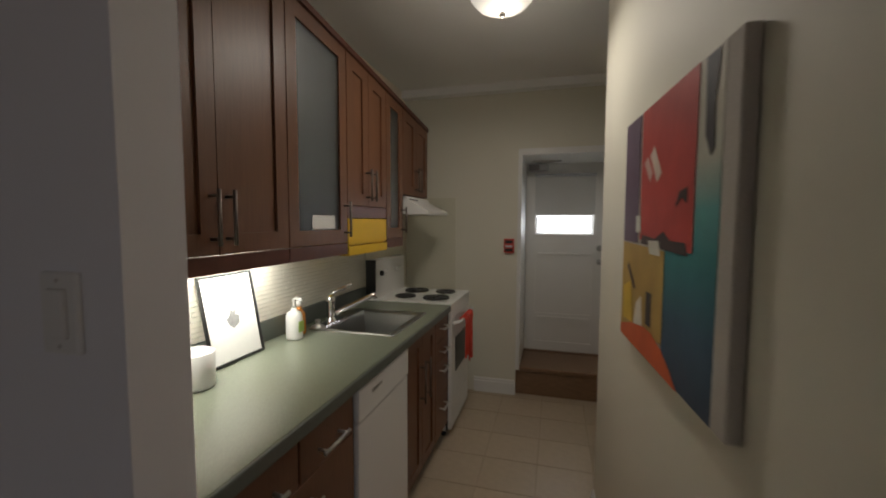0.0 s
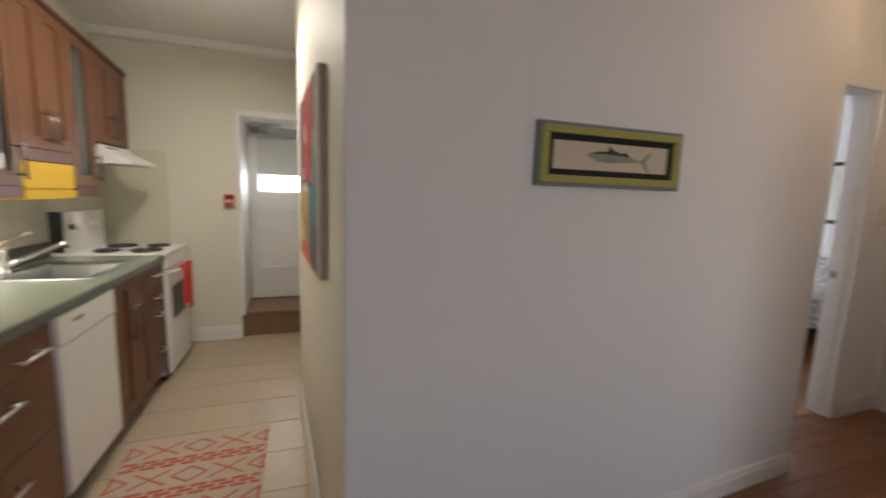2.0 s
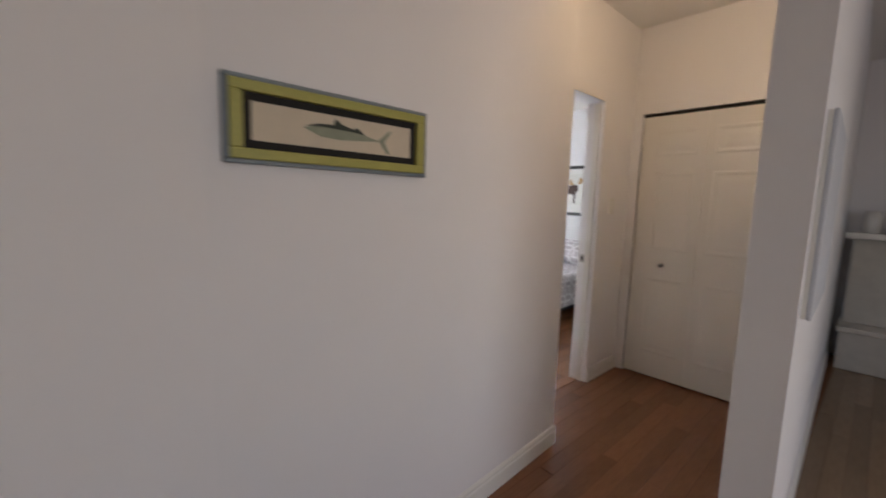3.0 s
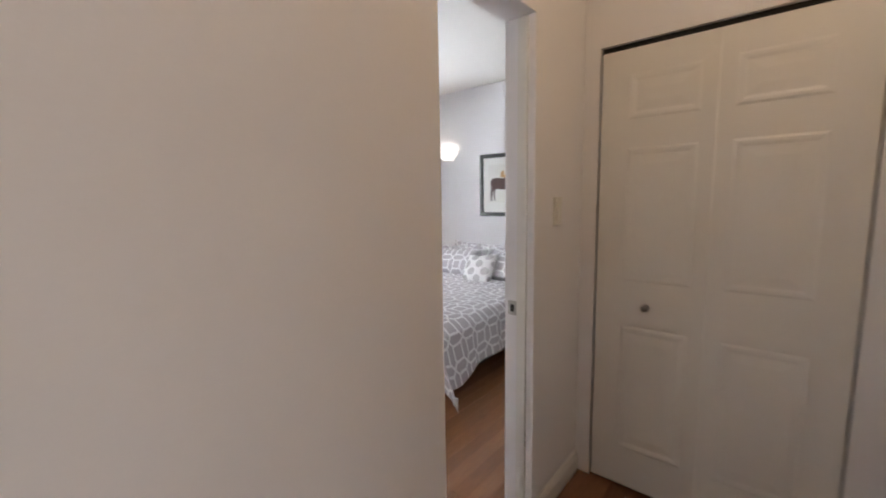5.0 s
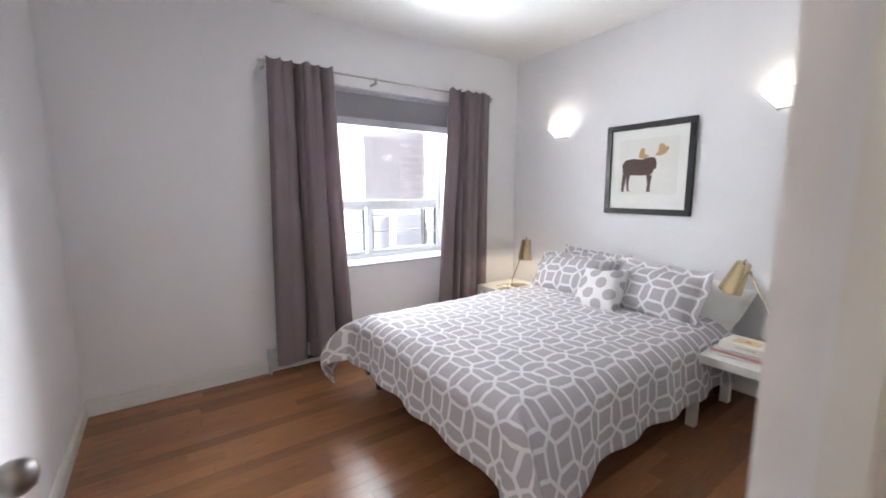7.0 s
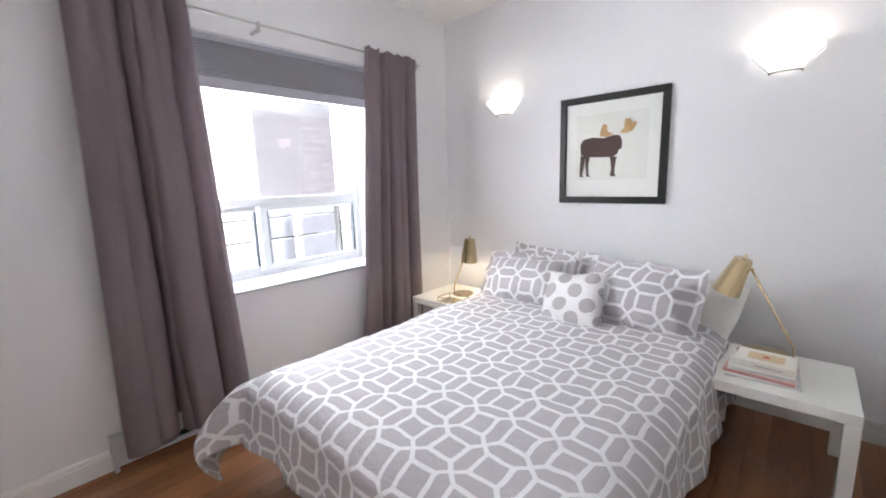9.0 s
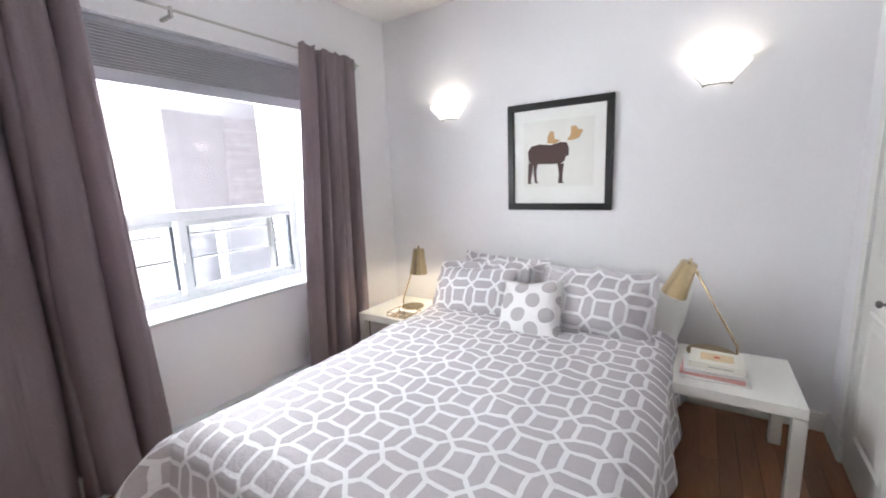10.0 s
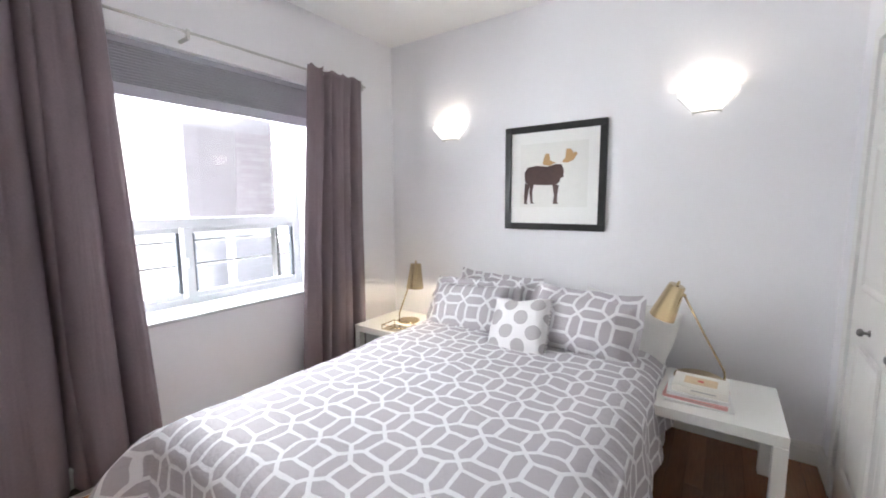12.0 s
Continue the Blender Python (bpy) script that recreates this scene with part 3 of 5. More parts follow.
# ---- framed print with a plain dark shape
def poly(points, depth, z=0.0):
    bm = bmesh.new()
    low = [bm.verts.new((x, y, z)) for x, y in points]
    top = [bm.verts.new((x, y, z + depth)) for x, y in points]
    bm.faces.new(top)
    bm.faces.new(low[::-1])
    for i in range(len(points)):
        j = (i + 1) % len(points)
        bm.faces.new((low[i], low[j], top[j], top[i]))
    return bm


def framed(name, w, h, bar, depth, frame_mat, label, place):
    ob = thing(name, label, "picture", place=place)
    for x0, y0, x1, y1 in ((-w / 2, -h / 2, w / 2, -h / 2 + bar), (-w / 2, h / 2 - bar, w / 2, h / 2), (-w / 2, -h / 2 + bar, -w / 2 + bar, h / 2 - bar), (w / 2 - bar, -h / 2 + bar, w / 2, h / 2 - bar)):
        part("frame_bar", box(x0, y0, 0, x1, y1, depth, 0.003), frame_mat, ob)
    return ob


def upright(x, y, z, yaw):
    """A flat thing whose face looks along the horizontal direction yaw (0: +x)."""
    return pose(x, y, z) @ pose(0, 0, 0, 90, 0, 90 + yaw)


MOOSE = mat("print_brown", (0.085, 0.050, 0.045), 0.8, grain=0.25, scale=60, bump=0)
HORN = mat("print_tan", (0.48, 0.30, 0.14), 0.8, grain=0.2, scale=60, bump=0)
pr = framed("framed_print", 0.70, 0.715, 0.045, 0.025, BLACKM, "black framed print with a brown shape on white", upright(5.53, 2.268, 1.543, 180))
part("paper", box(-0.31, -0.315, 0.002, 0.31, 0.315, 0.010), PAPER, pr, "white paper")
part("plate_mark", box(-0.235, -0.20, 0.0102, 0.235, 0.235, 0.0108), mat("plate_tone", (0.74, 0.73, 0.69), 0.8, grain=0.04, scale=20), pr)
part("printed_shape", poly([(-0.20, -0.02), (-0.205, 0.04), (-0.18, 0.075), (-0.12, 0.085), (-0.04, 0.075), (0.02, 0.09), (0.06, 0.085), (0.075, 0.05), (0.075, 0.0), (0.055, -0.005), (0.05, -0.03), (0.03, -0.045), (0.02, -0.05), (-0.05, -0.05), (-0.13, -0.045), (-0.17, -0.05)], 0.0012, 0.011), MOOSE, pr, "plain dark brown printed shape")
for pts in ([(-0.20, -0.03), (-0.165, -0.05), (-0.175, -0.11), (-0.185, -0.165), (-0.175, -0.18), (-0.205, -0.178), (-0.205, -0.11)], [(-0.165, -0.045), (-0.135, -0.045), (-0.145, -0.10), (-0.14, -0.165), (-0.125, -0.175), (-0.155, -0.176), (-0.165, -0.10)], [(0.0, -0.05), (0.045, -0.05), (0.035, -0.12), (0.035, -0.165), (0.045, -0.178), (0.005, -0.178), (0.012, -0.12)]):
    part("printed_stroke", poly(pts, 0.0012, 0.011), MOOSE, pr)
part("printed_patch", poly([(-0.07, 0.09), (-0.02, 0.08), (0.02, 0.10), (-0.02, 0.115), (-0.025, 0.16), (-0.05, 0.165), (-0.065, 0.13)], 0.0012, 0.0124), HORN, pr, "tan printed patch")
part("printed_patch", poly([(0.06, 0.10), (0.10, 0.095), (0.14, 0.11), (0.165, 0.15), (0.15, 0.165), (0.14, 0.155), (0.12, 0.185), (0.09, 0.185), (0.085, 0.13)], 0.0012, 0.0124), HORN, pr, "tan printed patch")

# ---- bedroom window, blind and curtains
SASHD = mat("dark_sash_seal", (0.09, 0.10, 0.115), 0.6, bump=0.02)
win = thing("window_1", "white framed window with fixed upper pane over sliding sashes", "window")
win["kind"] = "structure"
for x0, z0, x1, z1 in ((3.42, 0.76, 3.47, 2.20), (4.69, 0.76, 4.74, 2.20), (3.47, 2.14, 4.69, 2.20), (3.47, 0.76, 4.69, 0.80), (3.47, 1.235, 4.69, 1.295)):
    part("window_frame", box(x0, 4.0, z0, x1, 4.07, z1, 0.003), WINF, win)
part("window_sill", box(3.42, 3.705, 0.742, 4.74, 4.07, 0.762, 0.004), WINF, win)
part("mullion", box(3.915, 3.99, 0.80, 3.965, 4.05, 1.235, 0.003), WINF, win)
for x0, x1 in ((3.47, 3.90), (3.965, 4.69)):
    for a in ((x0, 0.80, x1, 0.83), (x0, 1.205, x1, 1.235), (x0, 0.83, x0 + 0.022, 1.205), (x1 - 0.022, 0.83, x1, 1.205)):
        part("sash_bar", box(a[0], 4.012, a[1], a[2], 4.045, a[3], 0.002), SASHD if a[2] - a[0] < 0.03 else WINF, win)
part("latch", box(3.925, 3.975, 0.99, 3.95, 3.992, 1.05, 0.003), WINF, win)
part("rail_catch", box(4.55, 3.985, 1.285, 4.66, 4.0, 1.30, 0.002), WINF, win)
for x0, z0, x1, z1 in ((3.47, 1.295, 4.69, 2.14), (3.49, 0.83, 3.88, 1.205), (3.985, 0.83, 4.67, 1.205)):
    pane = part("pane", box(x0, 4.028, z0, x1, 4.032, z1), PANE, win)
    pane.visible_shadow = False
blind = thing("cellular_blind", "grey pleated blind drawn part way up the window", "blind")
part("head_rail", box(3.43, 3.752, 2.162, 4.73, 3.80, 2.194, 0.003), BLIND, blind)
part("backing", box(3.436, 3.783, 1.974, 4.724, 3.786, 2.162), BLIND, blind)
cell = mesh_of("cell", prism([(3.435, 3.746), (4.725, 3.746), (4.725, 3.783), (3.435, 3.783)], -0.0045, 0.0045), BLINDP)
for v in cell.vertices:
    if v.co.y < 3.75:
        v.co.z *= 0.35
for i in range(13):
    c = new("cell", cell)
    c.parent = blind
    c.location = (0, 0, 2.1545 - i * 0.0144)
part("bottom_band", box(3.432, 3.746, 1.914, 4.728, 3.785, 1.974, 0.003), BLIND, blind)
rod = thing("curtain_rod", "thin grey metal curtain rod on small brackets", "curtain rod")
part("pole", tube([(2.98, 3.625, 2.262), (5.12, 3.625, 2.262)], 0.007, 10), NICKEL, rod, "", True)
for x in (3.02, 3.86, 5.08):
    part("bracket", box(x - 0.008, 3.62, 2.225, x + 0.008, 3.72, 2.24, 0.002), NICKEL, rod)
    part("cradle", box(x - 0.007, 3.613, 2.225, x + 0.007, 3.637, 2.275, 0.002), NICKEL, rod)


def curtain(x0, x1, xb0, xb1, z0, z1, grooves, label, seed, pleats):
    """grooves: (place across, half width, depth, drift towards the hem) of each deep fold."""
    def fn(u, v):
        z = z1 - v * (z1 - z0)
        k = min(1, v * 1.1)
        wide = (x1 - x0) * (1 - k) + (xb1 - xb0) * k
        x = x0 * (1 - k) + xb0 * k + u * wide
        y = 3.585 + 0.012 * wob(u * 2.2, v * 1.6, seed, 1.6) + 0.004 * wob(u * 9, v * 1.4, seed, 2.0) + 0.0012 * wob(u * 40, v * 12, seed, 1.5)
        grow = 0.45 + 0.55 * min(1.0, v * 1.8)
        for c, w, d, drift in grooves:
            q = (u - c - drift * v - 0.012 * math.sin(v * 5 + c * 40)) / w
            y += d * grow * math.exp(-1.1 * q * q)
            if 0.04 < c < 0.96:
                x -= 0.75 * w * wide * q * math.exp(-q * q)
        top = math.exp(-v * 14)
        y += top * 0.013 * math.sin(u * pleats * 2 * math.pi + seed)
        z += 0.012 * top * math.sin(u * pleats * 2 * math.pi + seed + 1) + 0.012 * v * wob(u * 3, seed, 2, 1)
        if z < z0 + 0.105:
            y -= 0.003
        return (x, y, z), (u, v)
    ob = thing("curtain", label, "curtain", "bedroom curtains")
    p = new("panel", grid_mesh("panel", fn, 280, 70, CURTAIN))
    p.parent = ob
    p.modifiers.new("thickness", "SOLIDIFY").thickness = 0.003
    return ob


curtain(3.03, 3.50, 2.985, 3.58, 0.085, 2.285, [(0.0, 0.04, 0.03, 0), (0.20, 0.09, 0.018, 0.03), (0.42, 0.060, 0.130, 0.0), (0.50, 0.022, 0.045, 0.02), (0.79, 0.050, 0.100, 0.02), (1.0, 0.03, 0.02, 0)], "taupe linen curtain hanging to the floor by the heater", 1.0, 5)
curtain(4.56, 5.025, 4.44, 5.005, 0.085, 2.29, [(0.0, 0.03, 0.02, 0), (0.34, 0.050, 0.110, 0.0), (0.47, 0.035, 0.090, 0.01), (0.66, 0.05, 0.022, 0.02), (0.85, 0.045, 0.110, 0.0)], "taupe linen curtain hanging behind the white side table", 4.0, 5)

heater = thing("baseboard_heater", "white metal electric baseboard heater under the window", "heater")
part("housing", prism([(2.95, 3.675), (5.0, 3.675), (5.0, 3.72), (2.95, 3.72)], 0.03, 0.175), WINF, heater)
part("top_lip", box(2.945, 3.668, 0.165, 5.005, 3.722, 0.182, 0.003), WINF, heater)
part("grille_slot", box(3.0, 3.671, 0.055, 4.95, 3.677, 0.085), BLACKM, heater, "dark outlet slot")
part("end_cap", box(2.935, 3.668, 0.0, 2.955, 3.722, 0.185, 0.003), WINF, heater)
part("end_cap", box(4.995, 3.668, 0.0, 5.015, 3.722, 0.185, 0.003), WINF, heater)

# ---- outside the window
struct("ground", box(-60, 4.3, -0.62, 70, 90, -0.6), mat("paving", (0.35, 0.34, 0.33), 0.9, grain=0.2, scale=5), "pale paved ground outside")
house = thing("neighbour_building", "bright white rendered building with a grey brick panel", "building")
WHITEW = mat("white_render", (0.80, 0.79, 0.77), 0.9, grain=0.05, scale=20)
part("wall", box(-2, 6.165, -0.6, 4.88, 6.4, 7.0), WHITEW, house)
part("wall", box(5.97, 6.165, -0.6, 14, 6.4, 7.0), WHITEW, house)
part("brick_backing", box(4.88, 6.20, -0.6, 5.97, 6.4, 7.0), MORTAR, house)
part("low_panel", box(4.88, 6.15, -0.6, 5.97, 6.20, 1.12), mat("pale_grey_panel", (0.22, 0.22, 0.24), 0.8, grain=0.2, scale=6, stain=0.2, stretch=(1, 1, 8)), house, "pale grey lower panel")
part("parapet", box(-2.1, 6.10, 7.0, 14.1, 6.45, 7.2), WHITEW, house)
part("downpipe", tube([(6.03, 6.11, -0.6), (6.03, 6.11, 6.9)], 0.04, 10), WINF, house)
post = thing("post", "short white metal post standing on the paving", "post", place=pose(5.185, 5.9, -0.6))
part("shaft", lathe([(0.045, 0), (0.045, 1.62), (0.03, 1.64)], 20), WHITEW, post, "", True)
part("foot_plate", box(-0.08, -0.08, 0, 0.08, 0.08, 0.012), NICKEL, post)
bars = thing("window_guard", "dark metal guard bars outside the lower sash", "window guard")
for z in (0.80, 0.985, 1.14):
    part("bar", tube([(3.40, 4.16, z), (4.78, 4.16, z)], 0.008, 8), BLACKM, bars)
for x in (3.42, 4.60):
    part("post", box(x, 4.10, 0.76, x + 0.02, 4.165, 1.20), BLACKM, bars)


# ---- panel doors
def raised_leaf(ob, w, h, panels, t=0.034, name="door_leaf", material=DOORP, deep=1.0):
    """A leaf in the x-z plane from 0 to w, its faces at y = -t/2 and t/2, with moulded panels (x0, z0, x1, z1) on both faces."""
    leaf = part(name, box(0, -t / 2, 0, w, t / 2, h, 0.002), material, ob)
    for x0, z0, x1, z1 in panels:
        for s in (-1, 1):
            bm = bmesh.new()
            rings = []
            for inset, out in ((0.0, 0.0003), (0.010, 0.0018), (0.020, 0.0016), (0.032, 0.0003), (0.040, 0.0004), (0.070, 0.0018)):
                rings.append([bm.verts.new((x, s * (t / 2 + out * deep), z)) for x, z in ((x0 + inset, z0 + inset), (x1 - inset, z0 + inset), (x1 - inset, z1 - inset), (x0 + inset, z1 - inset))])
            for a, b in zip(rings, rings[1:]):
                for i in range(4):
                    j = (i + 1) % 4
                    bm.faces.new((a[i], a[j], b[j], b[i]))
            bm.faces.new(rings[-1])
            o = part("panel", bm, material, leaf)
    return leaf


def knob(bm_at, direction, parent, r=0.018, material=None, label="small round metal knob"):
    bm = lathe([(r * 0.9, 0), (r * 0.9, 0.003), (r * 0.4, 0.006), (r * 0.38, 0.016), (r * 0.95, 0.022), (r, 0.030), (r * 0.7, 0.036), (r * 0.1, 0.038)], 20)
    q = Vector(direction).to_track_quat("Z", "Y").to_matrix().to_4x4()
    bmesh.ops.transform(bm, matrix=Matrix.Translation(bm_at) @ q, verts=bm.verts)
    return part("knob", bm, material or NICKEL, parent, label, True)


def bifold(label, hinges, deep, group, h, z0, knobs, face):
    """hinges: the plan points along which the leaves run."""
    ob = thing("bifold_door", label, "closet door", group)
    for i, (a, b) in enumerate(zip(hinges, hinges[1:])):
        a, b = Vector((*a, 0)), Vector((*b, 0))
        w = (b - a).length - 0.0004
        leaf = raised_leaf(ob, w, h, [(0.115, 0.19, w - 0.055, 0.79) if i % 2 == 0 else (0.055, 0.19, w - 0.115, 0.79), (0.115, 1.0, w - 0.055, 1.59) if i % 2 == 0 else (0.055, 1.0, w - 0.115, 1.59), (0.115, 1.71, w - 0.055, 1.90) if i % 2 == 0 else (0.055, 1.71, w - 0.115, 1.90)], deep=deep)
        yaw = math.degrees(math.atan2(b.y - a.y, b.x - a.x))
        leaf.matrix_basis = pose(a.x, a.y, z0, 0, 0, yaw)
        if i in knobs:
            knob((knobs[i][0], face * 0.017, knobs[i][1]), (0, face, 0), leaf, 0.015, KNOBM)
    return ob


bifold("closed cream painted two-leaf panelled bifold closet door", [(3.415, 0.488), (3.415, 0.048), (3.415, -0.392)], 1.8, "closet doors", 2.005, 0.015, {0: (0.22, 0.89)}, -1)
struct("closet_track", box(3.425, -0.40, 2.026, 3.47, 0.50, 2.05), DARK, "dark metal track above the bifold door")
# near-black strip set in the gap as its shade
struct("closet_gap_shade", box(3.44, 0.49, 0.0, 3.46, 0.50, 2.03), DARK, "dark strip for the shade in the gap beside the bifold door")
bifold("slightly open white panelled closet door with small knobs", [(5.238, 0.787), (4.700, 0.797), (4.20, 0.780)], 5.5, "closet doors", 1.955, 0.012, {0: (0.29, 0.862), 1: (0.085, 0.862)}, -1)
bifold("closed white panelled closet door beside another", [(4.19, 0.785), (3.755, 0.785)], 5.5, "closet doors", 1.985, 0.012, {}, -1)
struct("closet_track_bedroom", box(3.75, 0.76, 1.985, 5.25, 0.79, 2.03), DARK, "metal track above the bedroom bifold doors")

door = thing("door_1", "white painted bedroom door standing wide open", "door")
door["kind"] = "structure"
door.matrix_world = pose(2.158, 0.705, 0.012, 0, 0, 98)
raised_leaf(door, 0.74, 2.03, [])
for s in (-1, 1):
    bm = lathe([(0.033, 0), (0.033, 0.006), (0.013, 0.010), (0.012, 0.026), (0.022, 0.034), (0.029, 0.050), (0.027, 0.066), (0.018, 0.078), (0.004, 0.082)], 24)
    q = Vector((0, s, 0)).to_track_quat("Z", "Y").to_matrix().to_4x4()
    bmesh.ops.transform(bm, matrix=Matrix.Translation((0.675, s * 0.017, 0.93)) @ q, verts=bm.verts)
    part("knob", bm, KNOBM, door, "aged nickel egg-shaped door knob", True)
part("latch_plate", box(0.7395, -0.012, 0.90, 0.7415, 0.012, 0.96), NICKEL, door)
for z in (0.25, 1.0, 1.78):
    part("hinge", tube([(0.0, -0.022, z), (0.0, -0.022, z + 0.09)], 0.006, 8), NICKEL, door)
strike = solo("strike_plate", box(2.917, 0.645, 0.915, 2.9195, 0.685, 0.975, 0.0006), NICKEL, "small metal strike plate on the door jamb", "strike plate")
part("latch_hole", box(2.9165, 0.656, 0.930, 2.9172, 0.674, 0.960), DARK, strike, "dark latch hole")
struct("door_stop", box(2.908, 0.600, 0, 2.9205, 0.640, 2.065), TRIM, "white painted door stop on the jamb")
struct("door_stop_left", box(2.158, 0.600, 0, 2.170, 0.640, 2.065), TRIM, "white painted door stop on the hinge jamb")

# ---- baseboards
def baseboard(name, x0, y0, x1, y1, side, z=0.105, t=0.014, material=TRIM):
    a, b = Vector((x0, y0)), Vector((x1, y1))
    d = (b - a).normalized()
    nrm = Vector((-d.y, d.x)) * side
    bm = bmesh.new()
    prof = [(0, 0), (t, 0), (t, z - 0.03), (t * 0.7, z - 0.022), (t * 0.75, z - 0.012), (t * 0.4, z), (0, z)]
    ends = []
    for p in (a, b):
        ends.append([bm.verts.new((p.x + nrm.x * o, p.y + nrm.y * o, h)) for o, h in prof])
    for i in range(len(prof)):
        j = (i + 1) % len(prof)
        bm.faces.new((ends[0][i], ends[0][j], ends[1][j], ends[1][i]))
    bm.faces.new(ends[0])
    bm.faces.new(ends[1][::-1])
    return struct(name, bm, material, "white painted moulded baseboard")


baseboard("baseboard", -0.20, 0.166, 0.33, 0.249, -1)
baseboard("baseboard", 0.33, 0.25, 1.17, 0.25, -1)
baseboard("baseboard", 1.17, 0.2505, 2.045, 0.299, -1)
baseboard("baseboard", 2.925, 0.57, 3.40, 0.57, -1)
baseboard("baseboard", 3.40, -0.40, 3.40, -0.585, -1)
baseboard("baseboard", 3.40, -0.585, 1.54, -0.585, -1)
baseboard("baseboard", 1.87, 3.72, 2.94, 3.72, -1, 0.11)
baseboard("baseboard", 5.02, 3.72, 5.53, 3.72, -1, 0.11)
baseboard("baseboard", 1.87, 0.72, 1.87, 3.72, -1, 0.11)
baseboard("baseboard", 5.53, 0.80, 5.53, 3.72, 1, 0.11)
baseboard("baseboard", 5.32, 0.80, 5.52, 0.80, 1, 0.11)
baseboard("baseboard", -0.265, 0.27, -0.372, 1.80, 1, 0.10)
baseboard("baseboard", -1.24, 3.06, -0.89, 3.06, -1, 0.125)
baseboard("baseboard", 1.55, -0.7095, 5.42, -0.603, -1, 0.11)
baseboard("baseboard", 5.42, -0.71, 5.42, -4.0, -1, 0.11)
for x0, y0, x1, y1, n2 in ((5.252, 0.80, 5.318, 0.815, "trim_closet"),):
    struct(n2, box(x0, y0, 0, x1, y1, 2.09), TRIM, "white painted closet casing")
struct("trim_closet_head", box(3.70, 0.80, 2.032, 5.252, 0.815, 2.09), TRIM, "white painted closet casing head")


SWGAP = mat("switch_gap", (0.56, 0.53, 0.49), 0.7, bump=0)


def switch_plate(name, place, label, toggle=False):
    ob = thing(name, label, "switch", place=place)
    part("plate", box(-0.036, -0.059, 0, 0.036, 0.059, 0.010, 0.004), LACK, ob)
    if toggle:
        part("slot", box(-0.006, -0.014, 0.010, 0.006, 0.014, 0.0106), SWGAP, ob, "dark toggle slot")
        part("toggle", box(-0.004, -0.002, 0.010, 0.004, 0.010, 0.022, 0.002), KNOBM, ob, "dark toggle lever")
    else:
        # the rocker's shadow line, drawn as a ring of darker grey
        part("gap", box(-0.0185, -0.0355, 0.010, 0.0185, 0.0355, 0.0105), SWGAP, ob, "thin darker ring painted as the shadow line round the rocker")
        part("rocker", box(-0.0165, -0.0335, 0.009, 0.0165, 0.0335, 0.016, 0.002), LACK, ob)
    for z in (-0.047, 0.047):
        part("screw", lathe([(0.0032, 0), (0.0032, 0.0006), (0.001, 0.0008)], 10, at=(0, z, 0.010)), SWGAP, ob)
    return ob


switch_plate("light_switch", upright(-1.260, 0.10, 1.330, 270), "white rocker light switch on the painted wall")
switch_plate("light_switch", upright(-1.526, 0.10, 1.340, 270), "white toggle light switch with a dark lever", True)
switch_plate("light_switch", upright(3.12, 0.57, 1.338, 270), "white light switch beside the closet")

# ---- fish print in the hall
FISH_Y = 0.25
GREENF = mat("lime_frame", (0.40, 0.385, 0.10), 0.5, grain=0.15, scale=30, bump=0.1, stretch=(1, 8, 8))
BLUEF = mat("slate_frame", (0.20, 0.24, 0.27), 0.5, grain=0.1, scale=30, bump=0.1)
fp = framed("framed_print", 0.622, 0.212, 0.012, 0.020, BLUEF, "long lime green framed print on the hall wall", upright(0.688, FISH_Y, 1.527, 270))
for x0, y0, x1, y1 in ((-0.299, -0.094, 0.299, -0.068), (-0.299, 0.068, 0.299, 0.094), (-0.299, -0.068, -0.268, 0.068), (0.268, -0.068, 0.299, 0.068)):
    part("frame_bar", box(x0, y0, 0, x1, y1, 0.026, 0.003), GREENF, fp, "lime green painted frame bar")
part("mat_board", box(-0.268, -0.068, 0.0, 0.268, 0.068, 0.012), DARK, fp, "black mat board")
part("paper", box(-0.246, -0.047, 0.012, 0.246, 0.047, 0.014), mat("aged_paper", (0.66, 0.58, 0.46), 0.8, grain=0.08, scale=20, bump=0), fp, "aged cream paper")
SPIN_A, SPIN_B = mat("print_sage", (0.30, 0.32, 0.24), 0.8, grain=0.2, scale=40, bump=0), mat("print_ink", (0.05, 0.06, 0.05), 0.8, bump=0)
part("printed_shape", poly([(-0.114, 0.0027), (-0.065, 0.0175), (-0.004, 0.0189), (0.069, 0.0054), (0.130, -0.0081), (0.069, -0.0135), (-0.004, -0.0189), (-0.065, -0.0162)], 0.001, 0.0142), SPIN_A, fp, "plain sage green printed shape")
part("printed_shape", poly([(-0.108, 0.0081), (-0.065, 0.0189), (-0.028, 0.0196), (-0.019, 0.0378), (0.001, 0.0243), (0.033, 0.0162), (0.051, 0.0216), (0.075, 0.0041), (0.033, 0.0081), (-0.053, 0.0108)], 0.001, 0.0154), SPIN_B, fp)
part("printed_shape", poly([(0.124, -0.0054), (0.161, 0.0270), (0.173, 0.0297), (0.145, -0.0081), (0.167, -0.0459), (0.152, -0.0405)], 0.001, 0.0142), SPIN_A, fp)

# ---- kitchen: base units and worktop
FX = -1.262


def bar_handle(parent, a, b, out=(0.034, 0, 0), r=0.006, material=None):
    a, b, o = Vector(a), Vector(b), Vector(out)
    d = (b - a) * 0.12
    bm = tube([a + o, b + o], r, 10)
    tube([a + d, a + d + o], r * 0.8, 8, bm)
    tube([b - d, b - d + o], r * 0.8, 8, bm)
    return part("handle", bm, material or STEEL, parent, "slim metal bar handle", True)


